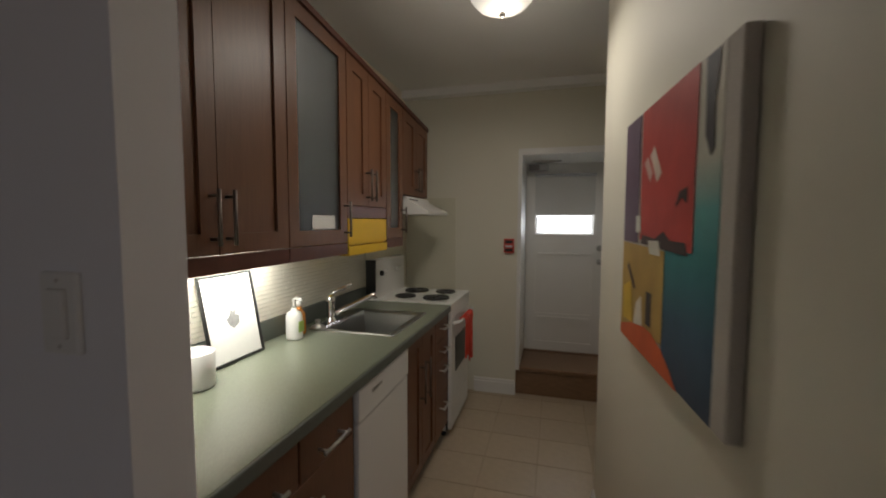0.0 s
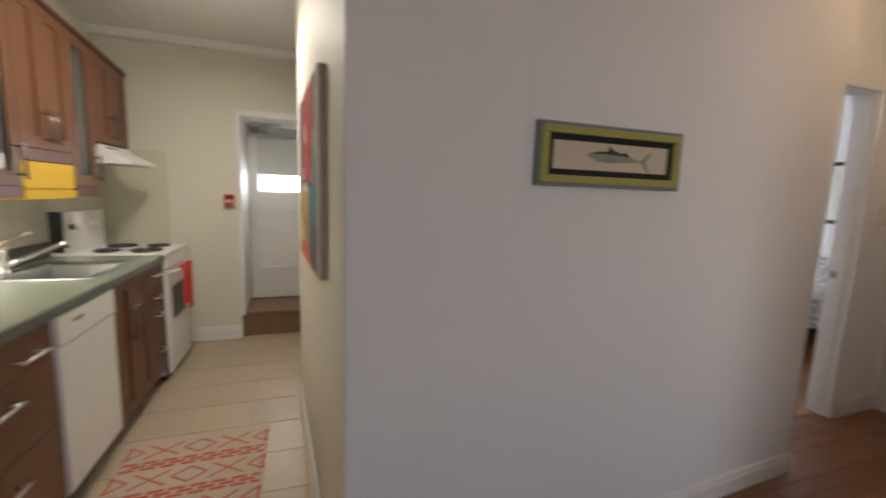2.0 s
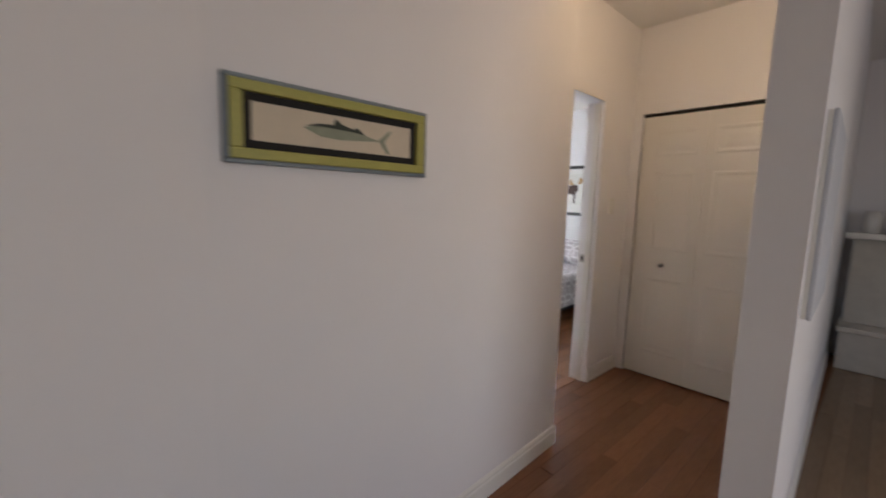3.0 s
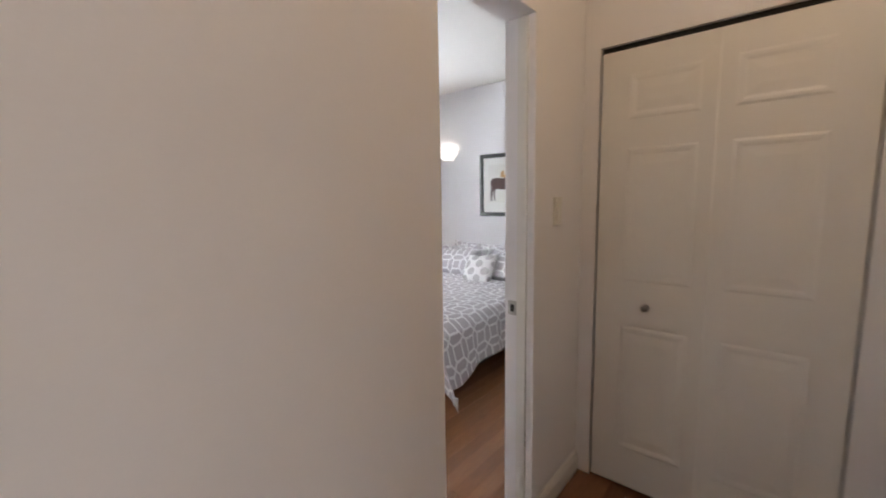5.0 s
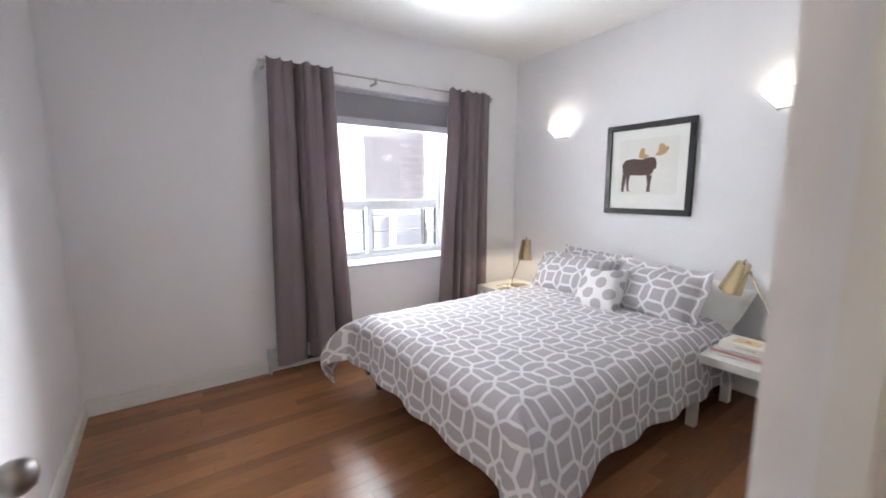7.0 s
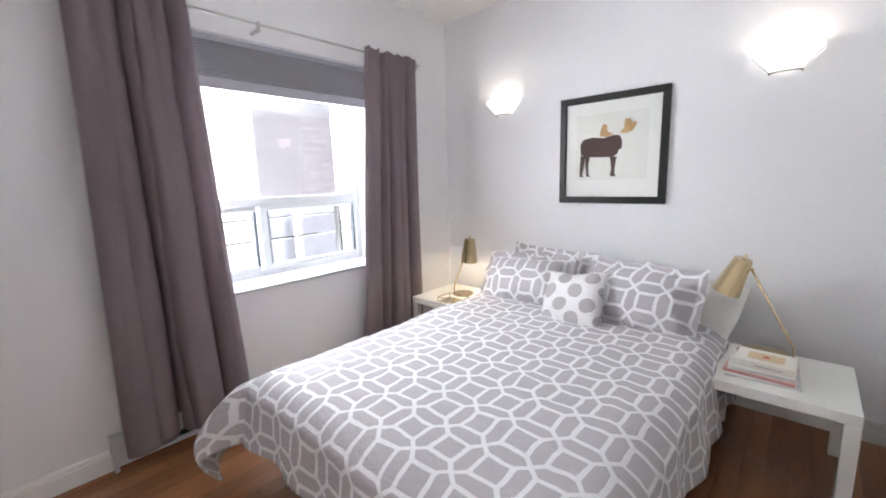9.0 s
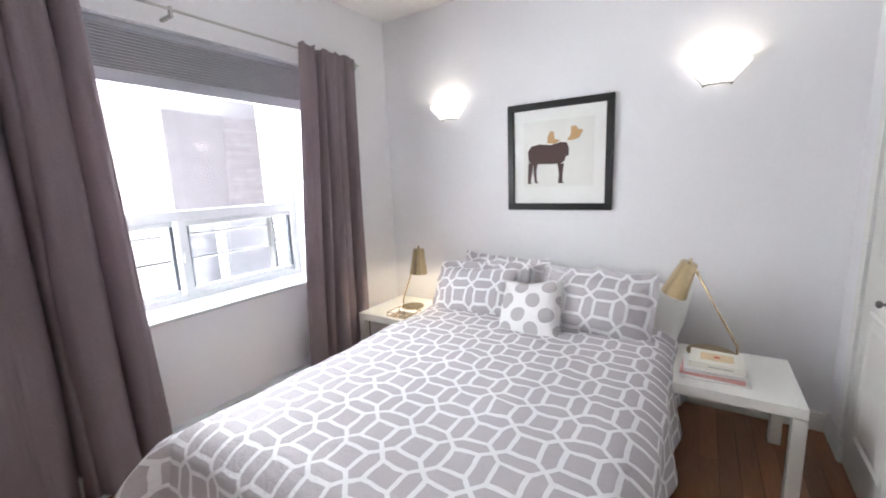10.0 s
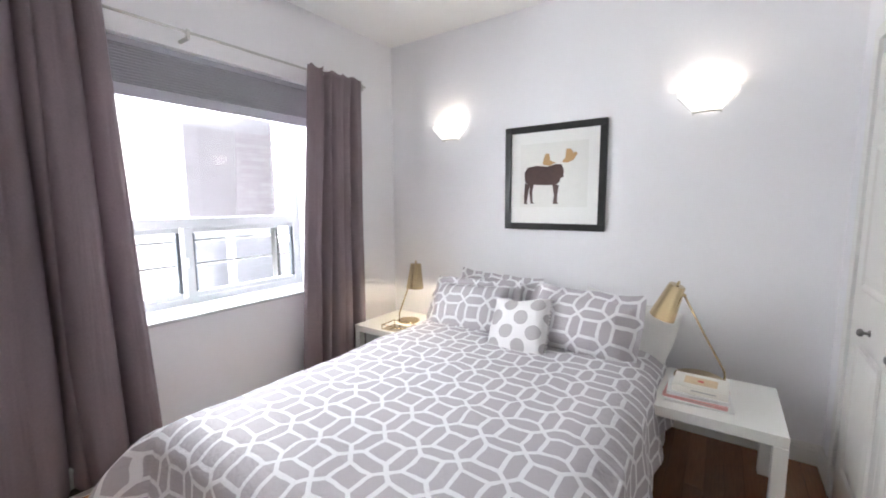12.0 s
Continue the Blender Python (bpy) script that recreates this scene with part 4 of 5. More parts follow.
def ring_slab(outer, inner, at, h0, h1):
    """One connected slab with a four-cornered hole."""
    bm = bmesh.new()
    o0, i0, o1, i1 = [[bm.verts.new(at(p, h)) for p in loop] for loop, h in ((outer, h0), (inner, h0), (outer, h1), (inner, h1))]
    for a in range(4):
        b = (a + 1) % 4
        for q in ((o1[a], o1[b], i1[b], i1[a]), (o0[b], o0[a], i0[a], i0[b]), (o0[a], o0[b], o1[b], o1[a]), (i0[b], i0[a], i1[a], i1[b])):
            bm.faces.new(q)
    return bm


def shaker(name, parent, y0, z0, y1, z1, x=FX, rail=0.055, glazed=False, material=CHERRY, z1b=None):
    """A framed front facing +x; z1b: the height of its far end, where it differs."""
    z1b = z1 if z1b is None else z1b
    k = (z1b - z1) / (y1 - y0)
    zt = lambda y: z1 + k * (y - y0)  # noqa: E731
    ya, yb = y0 + rail, y1 - rail
    f = part(name, ring_slab([(y0, z0), (y1, z0), (y1, z1b), (y0, z1)], [(ya, z0 + rail), (yb, z0 + rail), (yb, zt(yb) - rail), (ya, zt(ya) - rail)], lambda p, h: (h, p[0], p[1]), x - 0.018, x), material, parent)
    bm = bmesh.new()
    d0, d1 = (x - 0.012, x - 0.008) if glazed else (x - 0.016, x - 0.009)
    back, front = [[bm.verts.new((d, y, z)) for y, z in ((ya, z0 + rail), (yb, z0 + rail), (yb, zt(yb) - rail), (ya, zt(ya) - rail))] for d in (d0, d1)]
    bm.faces.new(back[::-1])
    bm.faces.new(front)
    if glazed:
        part("glass_pane", bm, FROST, f, "frosted glass pane")
    else:
        part("panel", bm, material, f)
    return f


unit = thing("base_cabinet", "cherry wood base unit with steel handled drawers", "cabinet")
part("carcass", box(-1.86, 0.22, 0.10, FX - 0.02, 0.945, 0.868), CHERRY_D, unit)
part("toe_kick", box(-1.86, 0.22, 0.0, FX - 0.07, 0.945, 0.10), CHERRY_D, unit)
for y0, z0, y1, z1, hy, hz in ((0.30, 0.722, 0.626, 0.862, 0.463, 0.772), (0.630, 0.722, 0.943, 0.862, 0.780, 0.775), (0.30, 0.452, 0.943, 0.718, 0.62, 0.650), (0.30, 0.112, 0.943, 0.448, 0.61, 0.366)):
    d = part("drawer", box(FX - 0.018, y0 + 0.002, z0, FX, y1 - 0.002, z1, 0.003), CHERRY, unit)
    bar_handle(d, (FX, hy - 0.075, hz), (FX, hy + 0.075, hz))
unit = thing("base_cabinet", "cherry wood sink unit with a tall steel handle", "cabinet")
part("carcass", box(-1.86, 1.46, 0.10, FX - 0.02, 1.95, 0.70), CHERRY_D, unit)
part("toe_kick", box(-1.86, 1.46, 0.0, FX - 0.07, 1.95, 0.10), CHERRY_D, unit)
d = shaker("door", unit, 1.463, 0.112, 1.705, 0.862)
bar_handle(d, (FX, 1.665, 0.50), (FX, 1.665, 0.72), material=HANDLE)
d = shaker("door", unit, 1.709, 0.112, 1.948, 0.862)
bar_handle(d, (FX, 1.75, 0.50), (FX, 1.75, 0.72), material=HANDLE)
unit = thing("base_cabinet", "narrow cherry wood drawer unit beside the stove", "cabinet")
part("carcass", box(-1.86, 1.953, 0.10, FX - 0.02, 2.238, 0.868), CHERRY_D, unit)
part("toe_kick", box(-1.86, 1.953, 0.0, FX - 0.07, 2.238, 0.10), CHERRY_D, unit)
for z0, z1 in ((0.722, 0.862), (0.602, 0.718), (0.36, 0.598), (0.112, 0.356)):
    d = part("drawer", box(FX - 0.018, 1.956, z0, FX, 2.236, z1, 0.003), CHERRY, unit)
    bar_handle(d, (FX, 2.03, z1 - 0.06), (FX, 2.16, z1 - 0.06))

dw = thing("dishwasher", "slim white built-in dishwasher under the worktop", "dishwasher")
part("body", box(-1.85, 0.952, 0.10, FX - 0.01, 1.455, 0.862), WHITEAPP, dw)
part("door_panel", box(FX - 0.01, 0.955, 0.115, FX + 0.012, 1.452, 0.735, 0.006), WHITEAPP, dw)
part("control_panel", box(FX - 0.01, 0.955, 0.740, FX + 0.016, 1.452, 0.862, 0.006), WHITEAPP, dw)
part("badge", box(FX + 0.0165, 1.06, 0.815, FX + 0.018, 1.15, 0.826), NICKEL, dw, "small grey badge")
part("kick_plate", box(-1.80, 0.96, 0.0, FX - 0.06, 1.45, 0.10), BLACKM, dw)

worktop = thing("worktop", "grey-green laminate worktop with rounded front edge", "worktop")
SX0, SX1, SY0, SY1 = -1.775, -1.345, 1.475, 1.94
bm = ring_slab([(-1.868, 0.205), (-1.25, 0.205), (-1.25, 2.240), (-1.868, 2.240)], [(SX0, SY0), (SX1, SY0), (SX1, SY1), (SX0, SY1)], lambda p, h: (p[0], p[1], h), 0.870, 0.910)
part("surface", bm, COUNTER, worktop)
# front edge and upstand are a darker green than the top
part("front_edge", box(-1.25, 0.205, 0.868, -1.240, 2.240, 0.9095, 0.004), COUNTER_E, worktop, "darker laminate edge strip")
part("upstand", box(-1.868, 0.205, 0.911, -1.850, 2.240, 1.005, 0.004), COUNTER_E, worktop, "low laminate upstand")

sink = thing("sink", "inset stainless steel sink with a raised rim", "sink")
bm = bmesh.new()
rings = []
for x0, y0, x1, y1, z in ((SX0 - 0.02, SY0 - 0.02, SX1 + 0.02, SY1 + 0.02, 0.911), (SX0 - 0.018, SY0 - 0.018, SX1 + 0.018, SY1 + 0.018, 0.917), (SX0 + 0.06, SY0 + 0.012, SX1 - 0.012, SY1 - 0.012, 0.915), (SX0 + 0.065, SY0 + 0.02, SX1 - 0.02, SY1 - 0.02, 0.905), (SX0 + 0.085, SY0 + 0.04, SX1 - 0.04, SY1 - 0.04, 0.755)):
    rings.append([bm.verts.new(c) for c in ((x0, y0, z), (x1, y0, z), (x1, y1, z), (x0, y1, z))])
for a, b in zip(rings, rings[1:]):
    for i in range(4):
        j = (i + 1) % 4
        bm.faces.new((a[i], a[j], b[j], b[i]))
bm.faces.new(rings[-1])
part("basin", bm, mat("sink_steel", (0.36, 0.36, 0.34), 0.36, 1.0, grain=0.08, scale=80, bump=0.03, stretch=(1, 8, 1)), sink)
part("drain", lathe([(0.04, 0.0), (0.04, 0.004), (0.01, 0.003)], 20, at=(-1.56, 1.70, 0.755)), CHROME, sink)
tap = thing("kitchen_tap", "chrome single lever kitchen tap with slanted spout", "tap", place=pose(-1.745, 1.60, 0.916))
part("body", lathe([(0.030, 0), (0.030, 0.01), (0.022, 0.02), (0.022, 0.10), (0.026, 0.115), (0.024, 0.145), (0.008, 0.15)], 24), CHROME, tap, "", True)
part("spout", tube([(0.01, 0, 0.035), (0.05, 0.03, 0.065), (0.17, 0.10, 0.125), (0.20, 0.12, 0.14), (0.205, 0.122, 0.118)], 0.014, 12), CHROME, tap, "", True)
part("lever", tube([(0, 0, 0.145), (0.02, 0.015, 0.165), (0.10, 0.05, 0.205)], 0.009, 10), CHROME, tap, "", True)
part("escutcheon", box(-0.03, -0.12, -0.004, 0.03, 0.12, 0.004, 0.002), CHROME, tap)
plug = solo("sink_stopper", lathe([(0.034, 0), (0.034, 0.012), (0.010, 0.016), (0.009, 0.034), (0.014, 0.036), (0.014, 0.044), (0.002, 0.045)], 20, at=(-1.745, 1.475, 0.916)), STEEL, "steel sink strainer plug resting by the tap", "strainer", smooth=True)

soap = thing("soap_bottle", "white plastic pump soap bottle by the sink", "bottle", place=pose(-1.76, 1.305, 0.910))
part("bottle", lathe([(0.036, 0), (0.038, 0.01), (0.038, 0.105), (0.030, 0.125), (0.013, 0.135), (0.013, 0.145)], 24), SHEET, soap, "", True)
part("pump", tube([(0, 0, 0.14), (0, 0, 0.185), (0.01, 0, 0.19), (0.045, 0, 0.186)], 0.007, 8), SHEET, soap, "", True)
part("paper_label", box(0.0365, -0.02, 0.035, 0.0395, 0.02, 0.085), mat("label_green", (0.35, 0.50, 0.12), 0.5, grain=0.1), soap, "green printed label")
deterg = thing("detergent_bottle", "small orange detergent bottle behind the soap", "bottle", place=pose(-1.79, 1.385, 0.910))
part("bottle", lathe([(0.030, 0), (0.032, 0.01), (0.030, 0.10), (0.012, 0.125), (0.012, 0.135)], 20), mat("orange_liquid", (0.65, 0.24, 0.04), 0.2, grain=0.02, bump=0), deterg, "", True)
part("cap", lathe([(0.013, 0.135), (0.013, 0.16), (0.006, 0.165)], 16), SHEET, deterg, "white cap", True)
crock = solo("utensil_crock", lathe([(0.060, 0), (0.064, 0.01), (0.064, 0.115), (0.060, 0.118), (0.058, 0.02), (0.002, 0.018)], 28, at=(-1.735, 0.735, 0.910)), WHITEAPP, "white ceramic crock on the worktop", "crock", smooth=True)
small = framed("leaning_print", 0.27, 0.345, 0.010, 0.014, BLACKM, "thin black framed pencil print leaning on the backsplash", pose(-1.785, 0.985, 0.912) @ pose(0, 0, 0, 0, -10.5, 0) @ upright(0, 0, 0.1725, 0))
part("paper", box(-0.125, -0.163, 0.001, 0.125, 0.163, 0.006), PAPER, small, "white paper")
part("printed_shape", poly([(-0.02, -0.03), (0.0, -0.045), (0.03, -0.03), (0.035, 0.0), (0.015, 0.01), (0.03, 0.03), (0.005, 0.02), (0.0, 0.035), (-0.015, 0.005), (-0.03, -0.005)], 0.0008, 0.0062), mat("pencil_grey", (0.25, 0.25, 0.25), 0.9, grain=0.4, scale=80, bump=0), small, "grey pencil drawn shape")

# backsplash: thin horizontal tiles
rng = random.Random(5)
bm = bmesh.new()
for i in range(15):
    z = 1.008 + i * 0.0195
    y = 0.21 - rng.random() * 0.15
    while y < 2.235:
        y2 = min(y + 0.15, 2.238)
        bm_box(bm, -1.869, max(y, 0.206) + 0.001, z, -1.862 + rng.random() * 0.001, y2 - 0.001, z + 0.0175)
        y = y2
tagged(struct("backsplash", bm, mat("cream_mosaic", (0.74, 0.71, 0.62), 0.25, grain=0.05, scale=20, bump=0.03), "cream backsplash of thin horizontal tiles"), category="backsplash")
struct("splash_panel", box(-1.866, 2.246, 0.90, -1.858, 3.055, 1.66), mat("cream_panel", (0.66, 0.63, 0.50), 0.35, grain=0.03), "cream splash panel behind the stove")
struct("splash_panel_end", box(-1.858, 3.052, 0.80, -1.41, 3.058, 1.66), mat("cream_panel_end", (0.68, 0.65, 0.52), 0.35, grain=0.03), "cream splash panel on the end wall")

# ---- kitchen: wall units
UX = -1.55
TOP = lambda y: 2.415 - 0.0955 * y  # noqa: E731


def wall_unit(label, y0, y1, z0, doors, glazed=False, handle_z=None, lower=0.055):
    ob = thing("wall_cabinet", label, "cabinet", "cherry wall cabinets")
    t0, t1 = TOP(y0), TOP(y1)
    for x0, x1, ya, yb, q0, q1 in ((-1.866, UX - 0.02, y0, y0 + 0.016, None, None), (-1.866, UX - 0.02, y1 - 0.016, y1, None, None), (-1.866, -1.858, y0 + 0.016, y1 - 0.016, None, None)):
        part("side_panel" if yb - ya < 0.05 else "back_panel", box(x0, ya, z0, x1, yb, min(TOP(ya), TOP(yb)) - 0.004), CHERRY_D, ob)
    part("bottom_panel", box(-1.858, y0 + 0.016, z0, UX - 0.02, y1 - 0.016, z0 + 0.016), CHERRY_D, ob)
    bm = bmesh.new()
    vs = [bm.verts.new((x, y, TOP(y) + dz)) for dz in (-0.02, 0.006) for x, y in ((-1.866, y0), (UX + 0.012, y0), (UX + 0.012, y1), (-1.866, y1))]
    for q in ((0, 3, 2, 1), (4, 5, 6, 7), (0, 1, 5, 4), (1, 2, 6, 5), (2, 3, 7, 6), (3, 0, 4, 7)):
        bm.faces.new([vs[i] for i in q])
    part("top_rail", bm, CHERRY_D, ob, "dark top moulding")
    if glazed:
        for z in (z0 + 0.33, z0 + 0.60):
            part("shelf", box(-1.858, y0 + 0.016, z, UX - 0.05, y1 - 0.016, z + 0.014), WHITEAPP, ob)
    n = doors
    for i in range(n):
        a, b = y0 + (y1 - y0) * i / n + 0.0015, y0 + (y1 - y0) * (i + 1) / n - 0.0015
        d = shaker("door", ob, a, z0 + 0.003, b, TOP(a) - 0.022, UX, 0.062 if b - a > 0.2 else 0.05, glazed, CHERRY, TOP(b) - 0.022)
        hz = handle_z or z0 + 0.03
        hy = (b - 0.028 if i == 0 else a + 0.028) if n > 1 else b - 0.028
        bar_handle(d, (UX, hy, hz), (UX, hy, hz + 0.165), material=HANDLE)
    if lower:
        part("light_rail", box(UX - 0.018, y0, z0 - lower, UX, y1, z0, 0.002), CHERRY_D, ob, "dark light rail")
    return ob


wall_unit("tall cherry wood wall cabinet with two panelled doors", 0.345, 0.997, 1.357, 2)
wall_unit("cherry wood wall cabinet with a frosted glass door", 1.0, 1.44, 1.357, 1, True)
wall_unit("short cherry wood wall cabinet above the yellow box", 1.443, 1.903, 1.535, 2, False, None, 0.06)
wall_unit("narrow cherry wood wall cabinet with frosted glass door", 1.906, 2.172, 1.357, 1, True)
wall_unit("short cherry wood wall cabinet above the cooker hood", 2.175, 2.69, 1.635, 2, False, None, 0.0)
# flat white strip added on the pane for its pale lower patch
note = solo("white_strip", box(-1.5578, 1.160, 1.427, -1.5572, 1.338, 1.486), PAPER, "flat white strip on the frosted cabinet door", "note")
yb = thing("spice_box", "yellow lacquered box fixed below the wall cabinet", "shelf")
part("front_panel", box(UX - 0.016, 1.447, 1.345, UX, 1.90, 1.472, 0.002), YELLOW, yb)
part("lower_panel", box(UX - 0.012, 1.447, 1.292, UX + 0.004, 1.90, 1.338, 0.002), YELLOW, yb)
part("shelf_body", box(-1.866, 1.447, 1.292, UX - 0.017, 1.90, 1.474), YELLOW, yb)

hood = thing("cooker_hood", "white slanted cooker hood under the cabinet", "cooker hood")
bm = bmesh.new()
pr2 = [(-1.866, 1.63), (-1.56, 1.63), (-1.545, 1.60), (-1.40, 1.53), (-1.40, 1.508), (-1.866, 1.508)]
e = [[bm.verts.new((x, y, z)) for x, z in pr2] for y in (2.25, 2.74)]
for i in range(6):
    j = (i + 1) % 6
    bm.faces.new((e[0][i], e[0][j], e[1][j], e[1][i]))
bm.faces.new(e[0])
bm.faces.new(e[1][::-1])
part("canopy", bm, WHITEAPP, hood)
for i in range(3):
    part("vent_slot", box(-1.5605, 2.30 + i * 0.06, 1.607, -1.544, 2.34 + i * 0.06, 1.613), BLACKM, hood)
part("filter", box(-1.82, 2.30, 1.504, -1.45, 2.69, 1.509), STEEL, hood)

stove = thing("electric_stove", "white freestanding electric stove with black coil burners", "stove")
part("body", box(-1.855, 2.252, 0.04, -1.275, 2.80, 0.895), WHITEAPP, stove)
part("cooktop", box(-1.857, 2.250, 0.895, -1.235, 2.802, 0.917, 0.005), WHITEAPP, stove)
part("oven_door", box(-1.275, 2.258, 0.235, -1.240, 2.795, 0.80, 0.006), WHITEAPP, stove)
part("storage_drawer", box(-1.275, 2.258, 0.05, -1.240, 2.795, 0.228, 0.006), WHITEAPP, stove)
part("front_rail", box(-1.275, 2.258, 0.806, -1.238, 2.795, 0.893, 0.004), WHITEAPP, stove)
part("side_gasket", box(-1.2765, 2.2485, 0.05, -1.262, 2.2525, 0.89), BLACKM, stove)
part("oven_window", box(-1.2405, 2.36, 0.42, -1.238, 2.69, 0.66), BLACKM, stove)
part("oven_handle", tube([(-1.24, 2.30, 0.775), (-1.195, 2.30, 0.785), (-1.195, 2.75, 0.785), (-1.24, 2.75, 0.775)], 0.011, 10), WHITEAPP, stove, "", True)
part("backguard", prism([(-1.857, 2.25), (-1.785, 2.25), (-1.785, 2.80), (-1.857, 2.80)], 0.917, 1.185), WHITEAPP, stove)
part("backguard_edge", box(-1.858, 2.2455, 0.93, -1.783, 2.2495, 1.19), BLACKM, stove)
for y, z in ((2.34, 1.09), (2.42, 1.09), (2.62, 1.09), (2.70, 1.09)):
    o = part("control_knob", lathe([(0.020, 0), (0.018, 0.018), (0.004, 0.02)], 16), BLACKM if y == 2.34 else WHITEAPP, stove)
    o.matrix_basis = pose(-1.785, y, z, 0, 90, 0)
for x, y, r in ((-1.39, 2.40, 0.088), (-1.62, 2.40, 0.070), (-1.39, 2.65, 0.070), (-1.62, 2.65, 0.088)):
    b = part("burner", lathe([(r, 0), (r + 0.008, 0.003), (r - 0.002, 0.004), (r * 0.3, 0.0015)], 30, at=(x, y, 0.917)), CHROME, stove, "", True)
    bm = bmesh.new()
    for k in range(4):
        q = r * (1 - k * 0.22)
        tube([(x + q * math.cos(i * math.pi / 12), y + q * math.sin(i * math.pi / 12), 0.926) for i in range(25)], 0.0055, 6, bm)
    part("coil", bm, BLACKM, b, "black burner coil")
for x in (-1.83, -1.30):
    for y in (2.28, 2.77):
        part("foot", lathe([(0.018, 0), (0.018, 0.04)], 10, at=(x, y, 0)), BLACKM, stove)


def towel(y0, y1, z0, label, seed, w=0.0):
    def fn(u, v):
        y = y0 + u * (y1 - y0) + 0.006 * math.sin(v * 5 + seed)
        if v < 0.12:
            a = v / 0.12 * math.pi
            x, z = -1.195 - 0.019 * math.cos(math.pi - a) * -1, 0.785 + 0.019 * math.sin(a)
            x = -1.195 - 0.019 * math.cos(a)
        else:
            x, z = -1.176, 0.785 - (v - 0.12) / 0.88 * (0.785 - z0)
        x += 0.010 * math.sin(u * 9 + seed) * min(1, v * 2) * 0.7 + 0.005
        return (x, y, z), (u, v)
    ob = tagged(new("dish_towel", grid_mesh("dish_towel", fn, 20, 30, REDCLOTH)), label, "towel")
    ob.modifiers.new("thickness", "SOLIDIFY").thickness = 0.005
    return ob


towel(2.36, 2.46, 0.52, "red dish towel hanging on the oven handle", 0.3)
towel(2.48, 2.62, 0.46, "longer red dish towel hanging on the oven handle", 2.0)

# ---- kitchen: end door, step and alarm
JX0, JX1 = -0.89, -0.12
struct("door_frame", (lambda b: (bm_box(b, JX1 - 0.03, 3.058, 0.216, JX1, 3.620, 2.05), bm_box(b, JX0 + 0.03, 3.058, 2.0, JX1 - 0.03, 3.620, 2.05), b)[-1])(box(JX0, 3.058, 0.216, JX0 + 0.03, 3.620, 2.05)), TRIM, "white painted frame in the door recess")
kd = thing("door_2", "white panelled back door with a half blinded window", "door")
kd["kind"] = "structure"
WX0, WX1, WZ0, WZ1 = -0.766, -0.258, 1.345, 1.885
D0, D1 = -0.858, -0.150
for x0, z0, x1, z1, nm in ((D0, 0.235, WX0, 1.995, "stile"), (WX1, 0.235, D1, 1.995, "stile"), (WX0, WZ1, WX1, 1.995, "rail"), (WX0, 1.12, WX1, WZ1 - (WZ1 - WZ0), "rail"), (WX0, 0.51, WX1, 0.60, "rail"), (WX0, 0.235, WX1, 0.33, "rail")):
    part(nm, box(x0, 3.580, z0, x1, 3.620, z1), DOORP, kd)
part("panel", box(WX0, 3.592, 0.60, WX1, 3.610, 1.12), DOORP, kd)
part("panel", box(WX0, 3.592, 0.33, WX1, 3.610, 0.51), DOORP, kd)
for z in (1.165, 0.565):
    part("moulding", box(WX0 + 0.03, 3.570, z - 0.012, WX1 - 0.03, 3.582, z + 0.006, 0.003), DOORP, kd)
p = part("pane", box(WX0, 3.598, WZ0, WX1, 3.602, WZ1), PANE, kd)
p.visible_shadow = False
part("roller_blind", box(WX0 - 0.01, 3.568, 1.525, WX1 + 0.01, 3.572, 1.875), mat("blind_cloth", (0.62, 0.61, 0.58), 0.9, grain=0.03, scale=200), kd, "pale grey roller blind")
part("blind_roller", tube([(WX0 - 0.015, 3.560, 1.885), (WX1 + 0.015, 3.560, 1.885)], 0.014, 10), WINF, kd)
for x0, z0, x1, z1 in ((WX0 - 0.02, WZ0 - 0.02, WX1 + 0.02, WZ0), (WX0 - 0.02, WZ0, WX0, WZ1), (WX1, WZ0, WX1 + 0.02, WZ1)):
    part("glazing_bead", box(x0, 3.571, z0, x1, 3.580, z1, 0.002), DOORP, kd)
for z in (1.222, 1.10):
    o = part("knob", lathe([(0.026, 0), (0.026, 0.006), (0.010, 0.01), (0.010, 0.03), (0.024, 0.04), (0.020, 0.055), (0.003, 0.058)], 20), NICKEL, kd, "round metal lock and knob", True)
    o.matrix_basis = pose(-0.200, 3.580, z, 90, 0, 0)
struct("threshold", box(JX0 + 0.03, 3.540, 0.236, JX1 - 0.03, 3.578, 0.246), BROWNW, "dark wooden door threshold")
closer = thing("door_closer", "grey hydraulic door closer above the back door", "door closer")
part("body", box(-0.84, 3.515, 1.925, -0.66, 3.578, 1.985, 0.006), NICKEL, closer)
part("cover", box(-0.83, 3.505, 1.93, -0.74, 3.516, 1.98, 0.004), KNOBM, closer, "darker end cover")
part("arm", tube([(-0.75, 3.530, 1.99), (-0.55, 3.42, 1.995)], 0.008, 8), NICKEL, closer)
part("arm", tube([(-0.55, 3.42, 1.995), (-0.80, 3.40, 1.998)], 0.008, 8), NICKEL, closer)
struct("step", box(JX0 - 0.012, 3.098, 0.0, JX1 + 0.012, 3.580, 0.200), BROWNW, "dark stained wooden step at the back door")
struct("step_tread", box(JX0 + 0.0, 3.082, 0.200, JX1 - 0.0, 3.580, 0.236, 0.006), BROWNW, "dark stained wooden tread with rounded nosing")
alarm = thing("fire_alarm_pull", "red wall-mounted fire alarm call box", "fire alarm", place=upright(-0.955, 3.06, 1.262, 270))
part("case", box(-0.042, -0.058, 0, 0.042, 0.058, 0.030, 0.004), RED, alarm)
